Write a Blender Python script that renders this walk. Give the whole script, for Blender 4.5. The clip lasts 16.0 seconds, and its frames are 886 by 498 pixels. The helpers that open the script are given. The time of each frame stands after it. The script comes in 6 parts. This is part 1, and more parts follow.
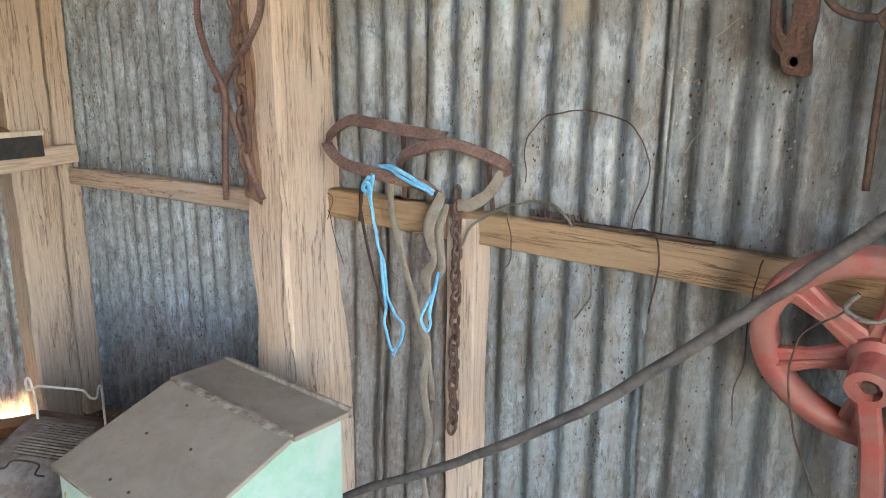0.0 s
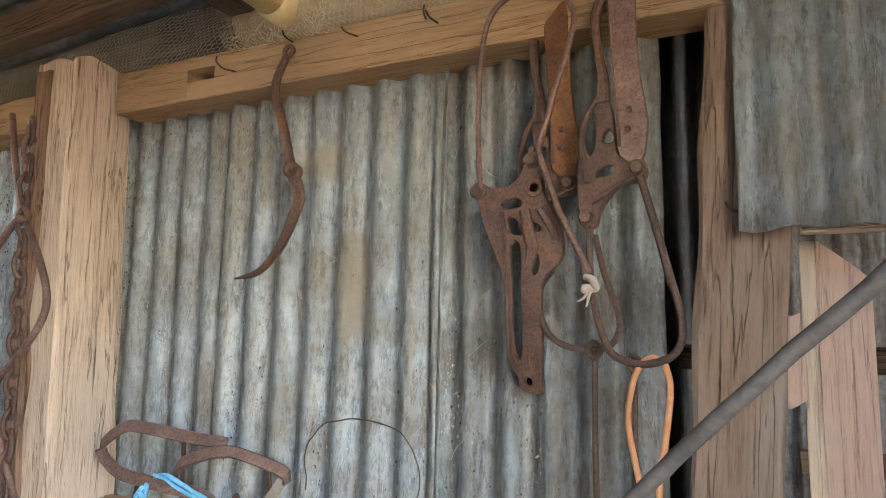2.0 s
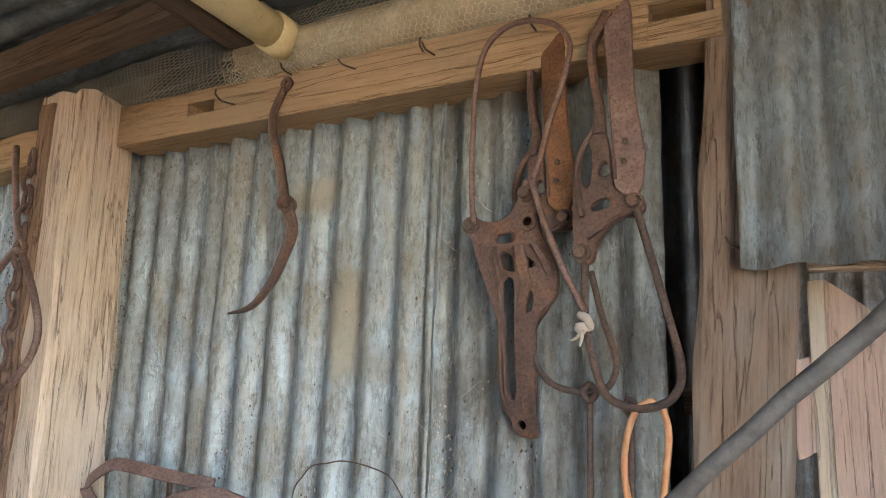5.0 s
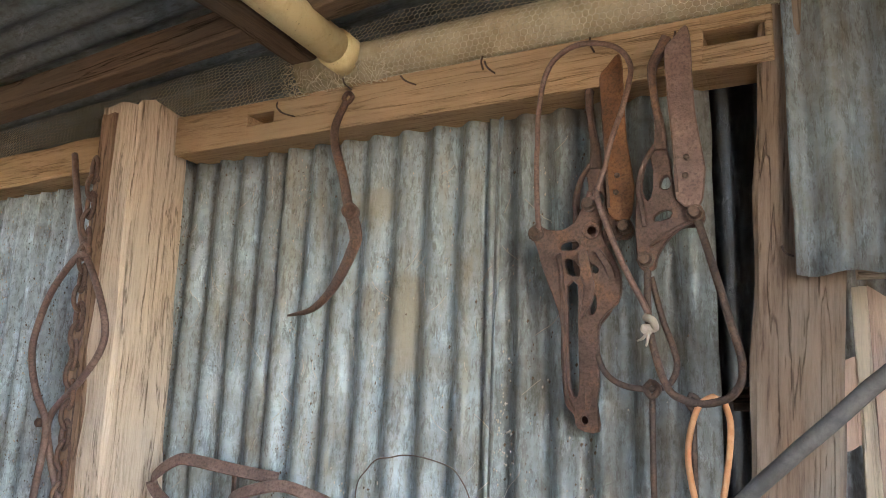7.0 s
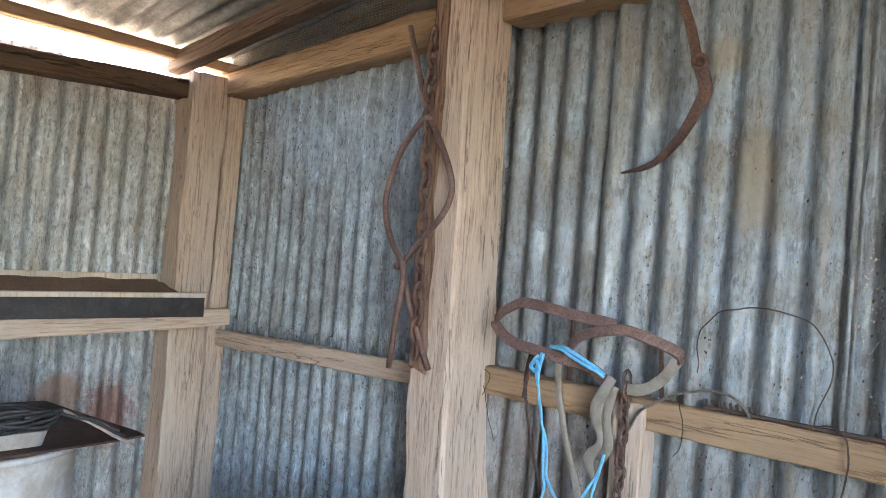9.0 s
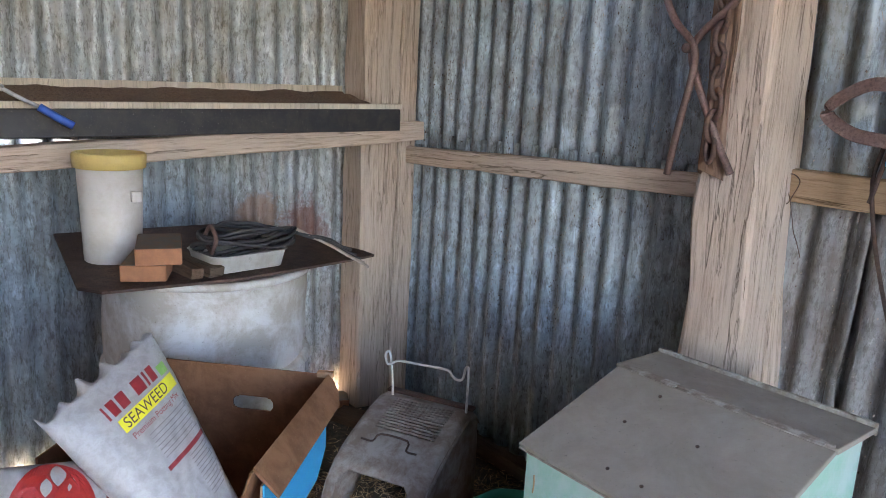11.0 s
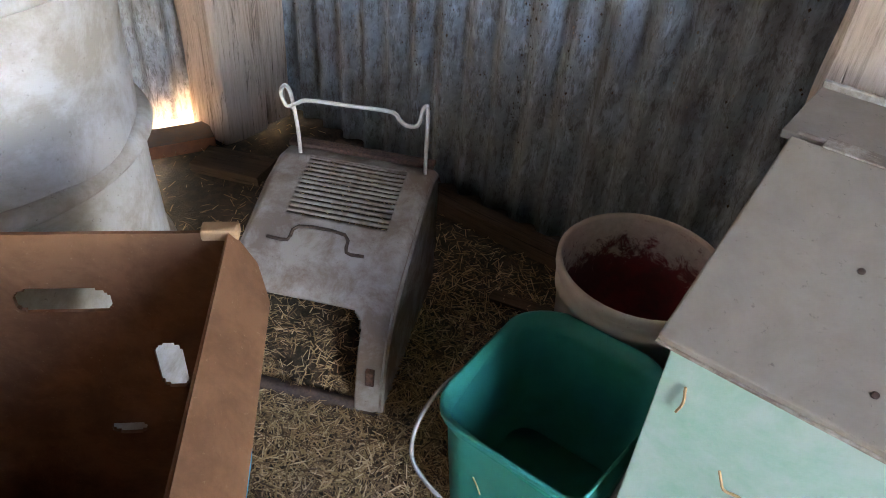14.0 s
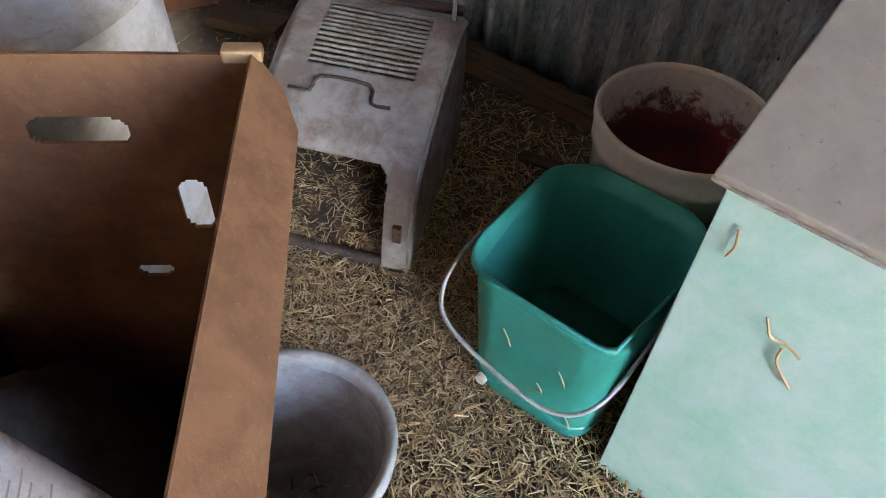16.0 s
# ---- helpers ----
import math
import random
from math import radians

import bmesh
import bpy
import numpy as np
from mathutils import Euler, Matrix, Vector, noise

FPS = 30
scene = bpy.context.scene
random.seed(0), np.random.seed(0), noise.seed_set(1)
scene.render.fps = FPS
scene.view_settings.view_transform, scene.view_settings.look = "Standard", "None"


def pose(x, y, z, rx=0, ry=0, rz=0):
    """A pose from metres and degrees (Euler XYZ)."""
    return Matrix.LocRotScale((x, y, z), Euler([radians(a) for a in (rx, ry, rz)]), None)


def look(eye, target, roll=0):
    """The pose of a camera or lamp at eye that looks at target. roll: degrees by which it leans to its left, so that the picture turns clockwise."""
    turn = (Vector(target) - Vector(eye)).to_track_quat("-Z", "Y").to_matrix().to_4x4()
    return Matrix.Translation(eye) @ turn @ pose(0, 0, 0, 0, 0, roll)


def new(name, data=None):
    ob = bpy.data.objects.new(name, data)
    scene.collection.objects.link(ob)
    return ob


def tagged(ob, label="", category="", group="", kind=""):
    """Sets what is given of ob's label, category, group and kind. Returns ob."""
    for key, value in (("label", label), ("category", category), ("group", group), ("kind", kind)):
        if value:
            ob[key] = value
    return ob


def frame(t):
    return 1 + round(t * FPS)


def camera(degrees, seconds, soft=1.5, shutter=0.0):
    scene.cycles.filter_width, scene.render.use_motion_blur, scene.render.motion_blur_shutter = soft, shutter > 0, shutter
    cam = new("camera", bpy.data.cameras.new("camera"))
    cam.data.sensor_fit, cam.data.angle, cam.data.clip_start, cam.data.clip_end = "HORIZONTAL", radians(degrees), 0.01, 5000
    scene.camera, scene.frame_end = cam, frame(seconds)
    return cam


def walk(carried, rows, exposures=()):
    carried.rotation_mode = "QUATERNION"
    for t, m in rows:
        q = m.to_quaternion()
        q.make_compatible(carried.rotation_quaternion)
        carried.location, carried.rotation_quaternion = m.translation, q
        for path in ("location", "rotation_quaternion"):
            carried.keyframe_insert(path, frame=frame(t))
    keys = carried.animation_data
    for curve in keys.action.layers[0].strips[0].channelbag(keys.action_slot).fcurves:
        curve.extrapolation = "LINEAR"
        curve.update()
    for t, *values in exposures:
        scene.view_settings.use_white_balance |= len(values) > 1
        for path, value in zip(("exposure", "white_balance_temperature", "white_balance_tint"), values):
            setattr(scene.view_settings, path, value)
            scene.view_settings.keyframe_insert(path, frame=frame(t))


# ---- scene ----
cam = camera(62.8, 16.0, 0.8)
PATH = [
    (0, (-0.014, 0.037, 1.539), (-1.247, 1.541, 1.075), 0.5),
    (0.5, (0.025, 0.034, 1.58), (-1.118, 1.657, 1.34), 0.4),
    (1, (0.068, 0.03, 1.57), (-0.964, 1.743, 1.572), 1.0),
    (1.5, (0.116, 0.023, 1.618), (-0.826, 1.781, 1.757), 0.9),
    (2, (0.126, 0.025, 1.633), (-0.754, 1.8, 1.901), 0.9),
    (2.5, (0.139, 0.045, 1.636), (-0.714, 1.823, 1.97), 0.7),
    (3, (0.151, 0.083, 1.632), (-0.697, 1.855, 2.005), 0.7),
    (5.5, (0.157, 0.099, 1.631), (-0.781, 1.825, 2.009), 2.0),
    (6, (0.142, 0.067, 1.623), (-0.785, 1.796, 2.009), 2.0),
    (6.5, (0.106, 0.003, 1.616), (-0.792, 1.747, 2.006), 1.8),
    (7, (0.058, -0.061, 1.609), (-0.842, 1.681, 2.002), 2.0),
    (7.5, (0.025, -0.128, 1.602), (-0.965, 1.57, 1.973), 2.4),
    (8, (0.024, -0.156, 1.582), (-1.129, 1.45, 1.881), 3.1),
    (8.5, (-0.006, -0.172, 1.547), (-1.311, 1.332, 1.734), 3.8),
    (9, (-0.132, -0.251, 1.492), (-1.544, 1.164, 1.556), 4.7),
    (9.5, (-0.314, -0.362, 1.442), (-1.8, 0.975, 1.385), 5.2),
    (10, (-0.421, -0.397, 1.417), (-1.978, 0.847, 1.242), 5.3),
    (12.5, (-1.215, -0.296, 1.257), (-2.434, 1.027, 0.384), 4.4),
    (13, (-1.351, -0.204, 1.24), (-2.354, 1.202, 0.232), 5.6),
    (13.5, (-1.463, -0.111, 1.207), (-2.374, 1.269, 0.081), 5.4),
    (14, (-1.563, 0.06, 1.175), (-2.481, 1.328, -0.07), 4.4),
    (14.5, (-1.644, 0.195, 1.134), (-2.545, 1.364, -0.216), 3.8),
    (15, (-1.652, 0.209, 1.114), (-2.492, 1.32, -0.321), 3.6),
    (15.5, (-1.618, 0.177, 1.082), (-2.396, 1.272, -0.4), 4.2),
    (16, (-1.58, 0.053, 1.106), (-2.381, 1.124, -0.381), 4.3),
]
walk(cam, [(t, look(eye, target, roll)) for t, eye, target, roll in PATH],
     exposures=[(0, 5.35, 8200, 22), (1.2, 5.35, 8200, 22), (2.5, 5.4, 7500, 19), (7.3, 5.4, 7300, 18), (8.5, 5.35, 7000, 18), (10, 4.95, 6700, 22), (12.5, 5.05, 7500, 24), (13.5, 5.4, 7600, 24), (14, 5.5, 7800, 24), (14.5, 6.0, 8000, 25), (15.5, 6.1, 7900, 24), (16, 5.75, 7800, 25)])

# ---- world and light ----
SUN_EL, SUN_AZ = 32.0, -68.0   # degrees; azimuth from +y towards -x is negative
world = bpy.data.worlds.new("world")
scene.world = world
world.use_nodes = True
wn = world.node_tree
sky = wn.nodes.new("ShaderNodeTexSky")
sky.sky_type = "NISHITA"
sky.sun_disc = False
sky.sun_elevation = radians(SUN_EL)
sky.sun_rotation = radians(SUN_AZ)
wn.links.new(sky.outputs[0], wn.nodes["Background"].inputs[0])
wn.nodes["Background"].inputs[1].default_value = 0.15
sun_data = bpy.data.lights.new("sun", "SUN")
sun_data.energy, sun_data.angle, sun_data.color = 4.5, radians(0.5), (1, 0.93, 0.82)
sun = new("sun", sun_data)
ca, sa, ce, se = math.cos(radians(SUN_AZ)), math.sin(radians(SUN_AZ)), math.cos(radians(SUN_EL)), math.sin(radians(SUN_EL))
sun.matrix_world = look((sa * ce * 20, ca * ce * 20, se * 20), (0, 0, 0))

# ---- materials ----


def material(name):
    m = bpy.data.materials.new(name)
    m.use_nodes = True
    return m, m.node_tree, m.node_tree.nodes["Principled BSDF"]


def node(nt, kind, **inputs):
    n = nt.nodes.new(kind)
    for k, v in inputs.items():
        n.inputs[k].default_value = v
    return n


def coords(nt, scale=(1, 1, 1), space="Object"):
    tc = nt.nodes.new("ShaderNodeTexCoord")
    mp = nt.nodes.new("ShaderNodeMapping")
    mp.inputs["Scale"].default_value = scale
    nt.links.new(tc.outputs[space], mp.inputs[0])
    info = nt.nodes.new("ShaderNodeObjectInfo")
    mul = nt.nodes.new("ShaderNodeVectorMath")
    mul.operation = "SCALE"
    mul.inputs[0].default_value = (7.3, 3.1, 5.7)
    nt.links.new(info.outputs["Random"], mul.inputs["Scale"])
    nt.links.new(mul.outputs[0], mp.inputs["Location"])
    return mp.outputs[0]


def ramp(nt, src, stops, mode="LINEAR"):
    r = nt.nodes.new("ShaderNodeValToRGB")
    e = r.color_ramp.elements
    while len(e) < len(stops):
        e.new(0.5)
    for el, (p, c) in zip(e, stops):
        el.position = p
        el.color = (*c, 1) if len(c) == 3 else c
    nt.links.new(src, r.inputs[0])
    return r.outputs[0]


def mix(nt, fac, a, b, mode="MIX"):
    m = nt.nodes.new("ShaderNodeMix")
    m.data_type, m.blend_type = "RGBA", mode
    for sock, v in ((m.inputs[0], fac), (m.inputs[6], a), (m.inputs[7], b)):
        if isinstance(v, (int, float)):
            sock.default_value = v
        elif isinstance(v, tuple):
            sock.default_value = (*v, 1)
        else:
            nt.links.new(v, sock)
    return m.outputs[2]


def tex(nt, vec, scale, detail=4, rough=0.6, distort=0.0):
    n = node(nt, "ShaderNodeTexNoise", Scale=scale, Detail=detail, Roughness=rough, Distortion=distort)
    nt.links.new(vec, n.inputs["Vector"])
    return n.outputs[0]


def bump(nt, bsdf, height, strength=0.3, distance=0.01):
    b = node(nt, "ShaderNodeBump", Strength=strength, Distance=distance)
    nt.links.new(height, b.inputs["Height"])
    nt.links.new(b.outputs[0], bsdf.inputs["Normal"])


def galvanised(name, tint, dirt, dirt_amount, metal=0.38, rust=0.0, stain=None):
    m, nt, b = material(name)
    v = coords(nt)
    vs = coords(nt, (9, 9, 0.7))
    vor = node(nt, "ShaderNodeTexVoronoi", Scale=70.0)
    nt.links.new(v, vor.inputs["Vector"])
    spangle = ramp(nt, vor.outputs["Color"], [(0.1, tuple(c * 0.86 for c in tint)), (0.9, tuple(min(1, c * 1.1) for c in tint))])
    streak = ramp(nt, tex(nt, vs, 3, 6, 0.65), [(0.42, (0, 0, 0)), (0.68, (1, 1, 1))])
    blot = ramp(nt, tex(nt, v, 4.5, 8, 0.7, 0.4), [(0.45, (0, 0, 0)), (0.65, (1, 1, 1))])
    fine = ramp(nt, tex(nt, coords(nt, (1, 1, 0.3)), 75, 6, 0.85), [(0.51, (0, 0, 0)), (0.585, (1, 1, 1))])
    white = ramp(nt, tex(nt, coords(nt, (1, 1, 0.35)), 30, 7, 0.75, 0.6), [(0.53, (0, 0, 0)), (0.62, (1, 1, 1))])
    col = mix(nt, white, spangle, tuple(min(0.8, c * 1.5) for c in tint))
    f1 = node(nt, "ShaderNodeMath")
    f1.operation = "MULTIPLY"
    f1.inputs[1].default_value = dirt_amount
    nt.links.new(mix(nt, 0.5, streak, blot), f1.inputs[0])
    col = mix(nt, f1.outputs[0], col, dirt)
    f2 = node(nt, "ShaderNodeMath")
    f2.operation = "MULTIPLY"
    f2.inputs[1].default_value = 0.58
    nt.links.new(fine, f2.inputs[0])
    col = mix(nt, f2.outputs[0], col, (0.09, 0.075, 0.06))
    if rust:
        rf = ramp(nt, tex(nt, v, 3.2, 7, 0.7), [(0.66 - rust, (0, 0, 0)), (0.74 - rust, (1, 1, 1))])
        col = mix(nt, rf, col, (0.22, 0.09, 0.045))
    if stain:
        tc = nt.nodes.new("ShaderNodeTexCoord")
        for (sx, sz_, rx, rz, sc) in stain:
            mp = nt.nodes.new("ShaderNodeMapping")
            mp.inputs["Location"].default_value = (-sx / rx, 0, -sz_ / rz)
            mp.inputs["Scale"].default_value = (1 / rx, 0, 1 / rz)
            nt.links.new(tc.outputs["Object"], mp.inputs[0])
            ln = nt.nodes.new("ShaderNodeVectorMath")
            ln.operation = "LENGTH"
            nt.links.new(mp.outputs[0], ln.inputs[0])
            ad = nt.nodes.new("ShaderNodeMath")
            ad.operation = "ADD"
            nt.links.new(ln.outputs["Value"], ad.inputs[0])
            nt.links.new(tex(nt, v, 18, 9, 0.8), ad.inputs[1])
            col = mix(nt, ramp(nt, ad.outputs[0], [(0.8, (0.7,) * 3), (1.2, (0, 0, 0))]), col, sc)
    nt.links.new(col, b.inputs["Base Color"])
    b.inputs["Metallic"].default_value = metal
    nt.links.new(ramp(nt, blot, [(0, (0.46,) * 3), (1, (0.76,) * 3)]), b.inputs["Roughness"])
    bump(nt, b, mix(nt, 0.5, white, tex(nt, v, 60, 5, 0.8)), 0.6, 0.005)
    return m


def timber_mat(name, pale, dark, grey, crack=0.9, scale=1.0):
    m, nt, b = material(name)
    v = coords(nt, (70 * scale, 70 * scale, 4.0 * scale))
    big = coords(nt, (3, 3, 1.1))
    fibre = tex(nt, v, 1.6, 10, 0.78, 0.15)
    cracks = ramp(nt, tex(nt, coords(nt, (62 * scale, 62 * scale, 2.6 * scale)), 1.3, 9, 0.72, 0.5), [(0.33, (0, 0, 0)), (0.385, (1, 1, 1))])
    line = tex(nt, coords(nt, (13 * scale, 13 * scale, 0.55 * scale)), 1.6, 4, 0.55, 0.3)
    checks = ramp(nt, line, [(0.491, (0, 0, 0)), (0.499, (crack * 0.8,) * 3), (0.506, (0, 0, 0))])
    col = ramp(nt, fibre, [(0.32, tuple(c * 0.7 for c in dark)), (0.49, tuple((p * 2 + d) / 3 for p, d in zip(pale, dark))), (0.62, pale)])
    col = mix(nt, ramp(nt, tex(nt, big, 1.7, 5), [(0.42, (0, 0, 0)), (0.66, (0.8,) * 3)]), col, grey)
    inv = ramp(nt, cracks, [(0, (crack,) * 3), (1, (0, 0, 0))])
    col = mix(nt, inv, col, tuple(c * 0.4 for c in dark))
    col = mix(nt, checks, col, tuple(c * 0.3 for c in dark))
    nt.links.new(col, b.inputs["Base Color"])
    b.inputs["Roughness"].default_value = 0.85
    b.inputs["Specular IOR Level"].default_value = 0.2
    bump(nt, b, mix(nt, 0.6, mix(nt, 0.55, fibre, cracks), ramp(nt, checks, [(0, (1, 1, 1)), (1, (0, 0, 0))])), 0.95, 0.014)
    return m


def rusty(name, a, bcol, c, rough=0.75, metal=0.25, scale=1.0):
    m, nt, b = material(name)
    v = coords(nt)
    n1, n2 = tex(nt, v, 14 * scale, 7, 0.7), tex(nt, v, 160 * scale, 4, 0.7)
    col = ramp(nt, n1, [(0.32, a), (0.52, bcol), (0.7, c)])
    col = mix(nt, ramp(nt, n2, [(0.45, (0, 0, 0)), (0.65, (0.6,) * 3)]), col, tuple(x * 0.45 for x in a))
    nt.links.new(col, b.inputs["Base Color"])
    b.inputs["Roughness"].default_value = rough
    b.inputs["Metallic"].default_value = metal
    bump(nt, b, mix(nt, 0.45, n2, tex(nt, v, 55 * scale, 6, 0.75)), 0.8, 0.004)
    return m


def painted(name, base, worn, amount=0.5, rough=0.55, scale=1.0, speck=(0.08, 0.06, 0.05), relief=0.15, spread=0.09):
    m, nt, b = material(name)
    v = coords(nt)
    n1, n2 = tex(nt, v, 6 * scale, 8, 0.72, 0.3), tex(nt, v, 75 * scale, 5, 0.75)
    p = 0.62 - amount * 0.22
    col = mix(nt, ramp(nt, n1, [(p - spread, (0, 0, 0)), (p + spread, (1, 1, 1))]), base, worn)
    col = mix(nt, ramp(nt, n2, [(0.62, (0, 0, 0)), (0.72, (0.8,) * 3)]), col, speck)
    nt.links.new(col, b.inputs["Base Color"])
    nt.links.new(ramp(nt, n1, [(0.3, (rough - 0.1,) * 3), (0.7, (min(1, rough + 0.2),) * 3)]), b.inputs["Roughness"])
    bump(nt, b, mix(nt, 0.5, n1, n2), relief, 0.004)
    return m


M_TIN = galvanised("galvanised_tin", (0.25, 0.3, 0.335), (0.2, 0.155, 0.105), 0.9)
M_TIN_S = galvanised("galvanised_tin_stained", (0.25, 0.3, 0.335), (0.25, 0.2, 0.135), 0.95, stain=((0.42, 0.62, 0.13, 0.3, (0.275, 0.24, 0.19)), (0.3, 0.95, 0.2, 0.12, (0.26, 0.235, 0.19))))
M_TIN_B = galvanised("galvanised_tin_old", (0.40, 0.48, 0.54), (0.16, 0.14, 0.12), 0.8)
M_TIN_W = galvanised("galvanised_tin_pale", (0.5, 0.54, 0.555), (0.36, 0.29, 0.19), 0.75, 0.45)
M_TIN_R = galvanised("galvanised_tin_brown", (0.27, 0.27, 0.27), (0.15, 0.09, 0.06), 0.9, 0.3)
M_TIN_RUST = galvanised("galvanised_tin_rust", (0.42, 0.46, 0.48), (0.26, 0.2, 0.15), 0.7, 0.4, 0.0, ((0.42, 0.72, 0.27, 0.36, (0.2, 0.06, 0.035)), (0.62, 0.82, 0.22, 0.2, (0.36, 0.2, 0.12))))
# darker brown up the right edge and across the top
M_TIN_E = galvanised("galvanised_tin_dark_edge", (0.215, 0.245, 0.255), (0.13, 0.1, 0.07), 0.95, stain=((0.56, 1.9, 0.16, 1.1, (0.07, 0.06, 0.05)), (0.5, 1.1, 0.2, 0.35, (0.1, 0.075, 0.055)), (0.16, 2.3, 0.5, 0.2, (0.12, 0.095, 0.07))))
# near-black tint stands in for the shade behind the wall gap
M_TIN_SHADE = galvanised("galvanised_tin_shade_tone", (0.1, 0.1, 0.1), (0.05, 0.04, 0.035), 0.9, 0.3)
M_TIN_ROOF = galvanised("roof_tin", (0.2, 0.22, 0.23), (0.08, 0.075, 0.07), 0.8, 0.3)
M_WOOD = timber_mat("weathered_timber", (0.68, 0.535, 0.425), (0.38, 0.265, 0.19), (0.57, 0.465, 0.385))
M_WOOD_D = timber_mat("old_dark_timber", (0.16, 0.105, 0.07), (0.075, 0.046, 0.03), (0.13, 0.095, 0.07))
M_WOOD_G = timber_mat("grey_timber", (0.27, 0.19, 0.145), (0.12, 0.075, 0.053), (0.32, 0.28, 0.24), 0.6)
M_WOOD_Y = timber_mat("sawn_timber", (0.46, 0.31, 0.19), (0.24, 0.14, 0.075), (0.36, 0.25, 0.16), 0.5)
M_WOOD_X = timber_mat("blackened_timber", (0.14, 0.09, 0.06), (0.06, 0.038, 0.025), (0.1, 0.075, 0.055))
M_BARK = timber_mat("brown_bark", (0.3, 0.185, 0.13), (0.14, 0.08, 0.055), (0.24, 0.16, 0.12), 1.0)
M_BOARD = timber_mat("pink_painted_board", (0.66, 0.49, 0.41), (0.5, 0.34, 0.27), (0.62, 0.46, 0.4), 0.3)
M_PLINE = timber_mat("pale_pine", (0.72, 0.62, 0.49), (0.52, 0.42, 0.31), (0.6, 0.53, 0.45), 0.4)
M_RUST = rusty("rusted_iron", (0.085, 0.052, 0.043), (0.15, 0.088, 0.07), (0.23, 0.115, 0.065), 0.55, 0.4)
M_RUST_D = rusty("dark_rusted_iron", (0.065, 0.045, 0.04), (0.11, 0.07, 0.055), (0.16, 0.09, 0.06))
M_RUST_P = rusty("rusted_strap_iron", (0.13, 0.08, 0.066), (0.21, 0.125, 0.105), (0.29, 0.19, 0.16), 0.55, 0.35)
M_RUST_O = rusty("orange_rust", (0.13, 0.06, 0.035), (0.23, 0.1, 0.045), (0.3, 0.15, 0.07), 0.65, 0.3)
M_WIRE = rusty("grey_wire", (0.16, 0.15, 0.14), (0.25, 0.23, 0.21), (0.36, 0.34, 0.31), 0.5, 0.6)
M_NET = rusty("netting_wire", (0.5, 0.43, 0.32), (0.62, 0.54, 0.41), (0.74, 0.66, 0.52), 0.7, 0.2)
M_REDIRON = painted("red_painted_iron", (0.36, 0.085, 0.068), (0.32, 0.14, 0.115), 0.6, 0.5, 3, (0.1, 0.04, 0.03), 0.3)
M_LEATHER = painted("dry_leather_strap", (0.2, 0.17, 0.14), (0.29, 0.26, 0.22), 0.7, 0.85, 3)
M_BLUE = painted("blue_twine", (0.08, 0.44, 0.72), (0.2, 0.56, 0.8), 0.5, 0.6, 6, (0.05, 0.3, 0.55))
M_ORANGE = painted("orange_rubber", (0.55, 0.24, 0.11), (0.62, 0.33, 0.18), 0.4, 0.6, 6, (0.3, 0.12, 0.06))
M_ROPE = painted("frayed_rope", (0.34, 0.28, 0.23), (0.44, 0.37, 0.32), 0.5, 0.95, 5)
M_POLE = painted("dark_pole", (0.06, 0.055, 0.053), (0.12, 0.11, 0.105), 0.6, 0.7, 4)
M_PIPE = painted("cream_pipe", (0.66, 0.53, 0.3), (0.5, 0.36, 0.18), 0.35, 0.5, 1.5)
M_PIPE_G = painted("dusty_pipe", (0.46, 0.39, 0.28), (0.34, 0.27, 0.18), 0.5, 0.8, 2)
M_MINT = painted("mint_green_paint", (0.23, 0.5, 0.365), (0.42, 0.57, 0.51), 0.8, 0.6, 1.3, (0.4, 0.5, 0.45), 0.2, 0.14)
M_LID = painted("grey_lid_paint", (0.36, 0.315, 0.26), (0.28, 0.24, 0.195), 0.55, 0.6, 1.2, (0.13, 0.1, 0.08), 0.12, 0.16)
M_LID_EDGE = painted("worn_lid_edge", (0.45, 0.42, 0.36), (0.25, 0.2, 0.16), 0.6, 0.8, 4)
M_TEAL = painted("teal_plastic", (0.002, 0.23, 0.18), (0.004, 0.27, 0.215), 0.5, 0.38, 2, (0.02, 0.27, 0.22), 0.05)
M_PLASTIC = painted("dirty_white_plastic", (0.6, 0.52, 0.45), (0.55, 0.46, 0.38), 0.4, 0.45, 2, (0.4, 0.2, 0.17))


def stained_mat():
    """Milky plastic with a dried dark red splash that covers the lower part."""
    m, nt, b = material("red_stained_plastic")
    v = coords(nt)
    tc = nt.nodes.new("ShaderNodeTexCoord")
    sep = nt.nodes.new("ShaderNodeSeparateXYZ")
    nt.links.new(tc.outputs["Object"], sep.inputs[0])
    edge = nt.nodes.new("ShaderNodeMath")
    edge.operation = "MULTIPLY_ADD"
    edge.inputs[1].default_value = -2.2
    edge.inputs[2].default_value = 0.76
    nt.links.new(sep.outputs["Z"], edge.inputs[0])
    ad = nt.nodes.new("ShaderNodeMath")
    ad.operation = "ADD"
    nt.links.new(edge.outputs[0], ad.inputs[0])
    nt.links.new(tex(nt, v, 26, 9, 0.8, 0.5), ad.inputs[1])
    red = ramp(nt, tex(nt, v, 7, 5, 0.7), [(0.4, (0.1, 0.028, 0.03)), (0.6, (0.24, 0.03, 0.036))])
    pale = ramp(nt, tex(nt, v, 60, 5, 0.7), [(0.4, (0.55, 0.46, 0.42)), (0.6, (0.64, 0.55, 0.51))])
    nt.links.new(mix(nt, ramp(nt, ad.outputs[0], [(0.56, (0, 0, 0)), (0.66, (1, 1, 1))]), pale, red), b.inputs["Base Color"])
    b.inputs["Roughness"].default_value = 0.5
    return m


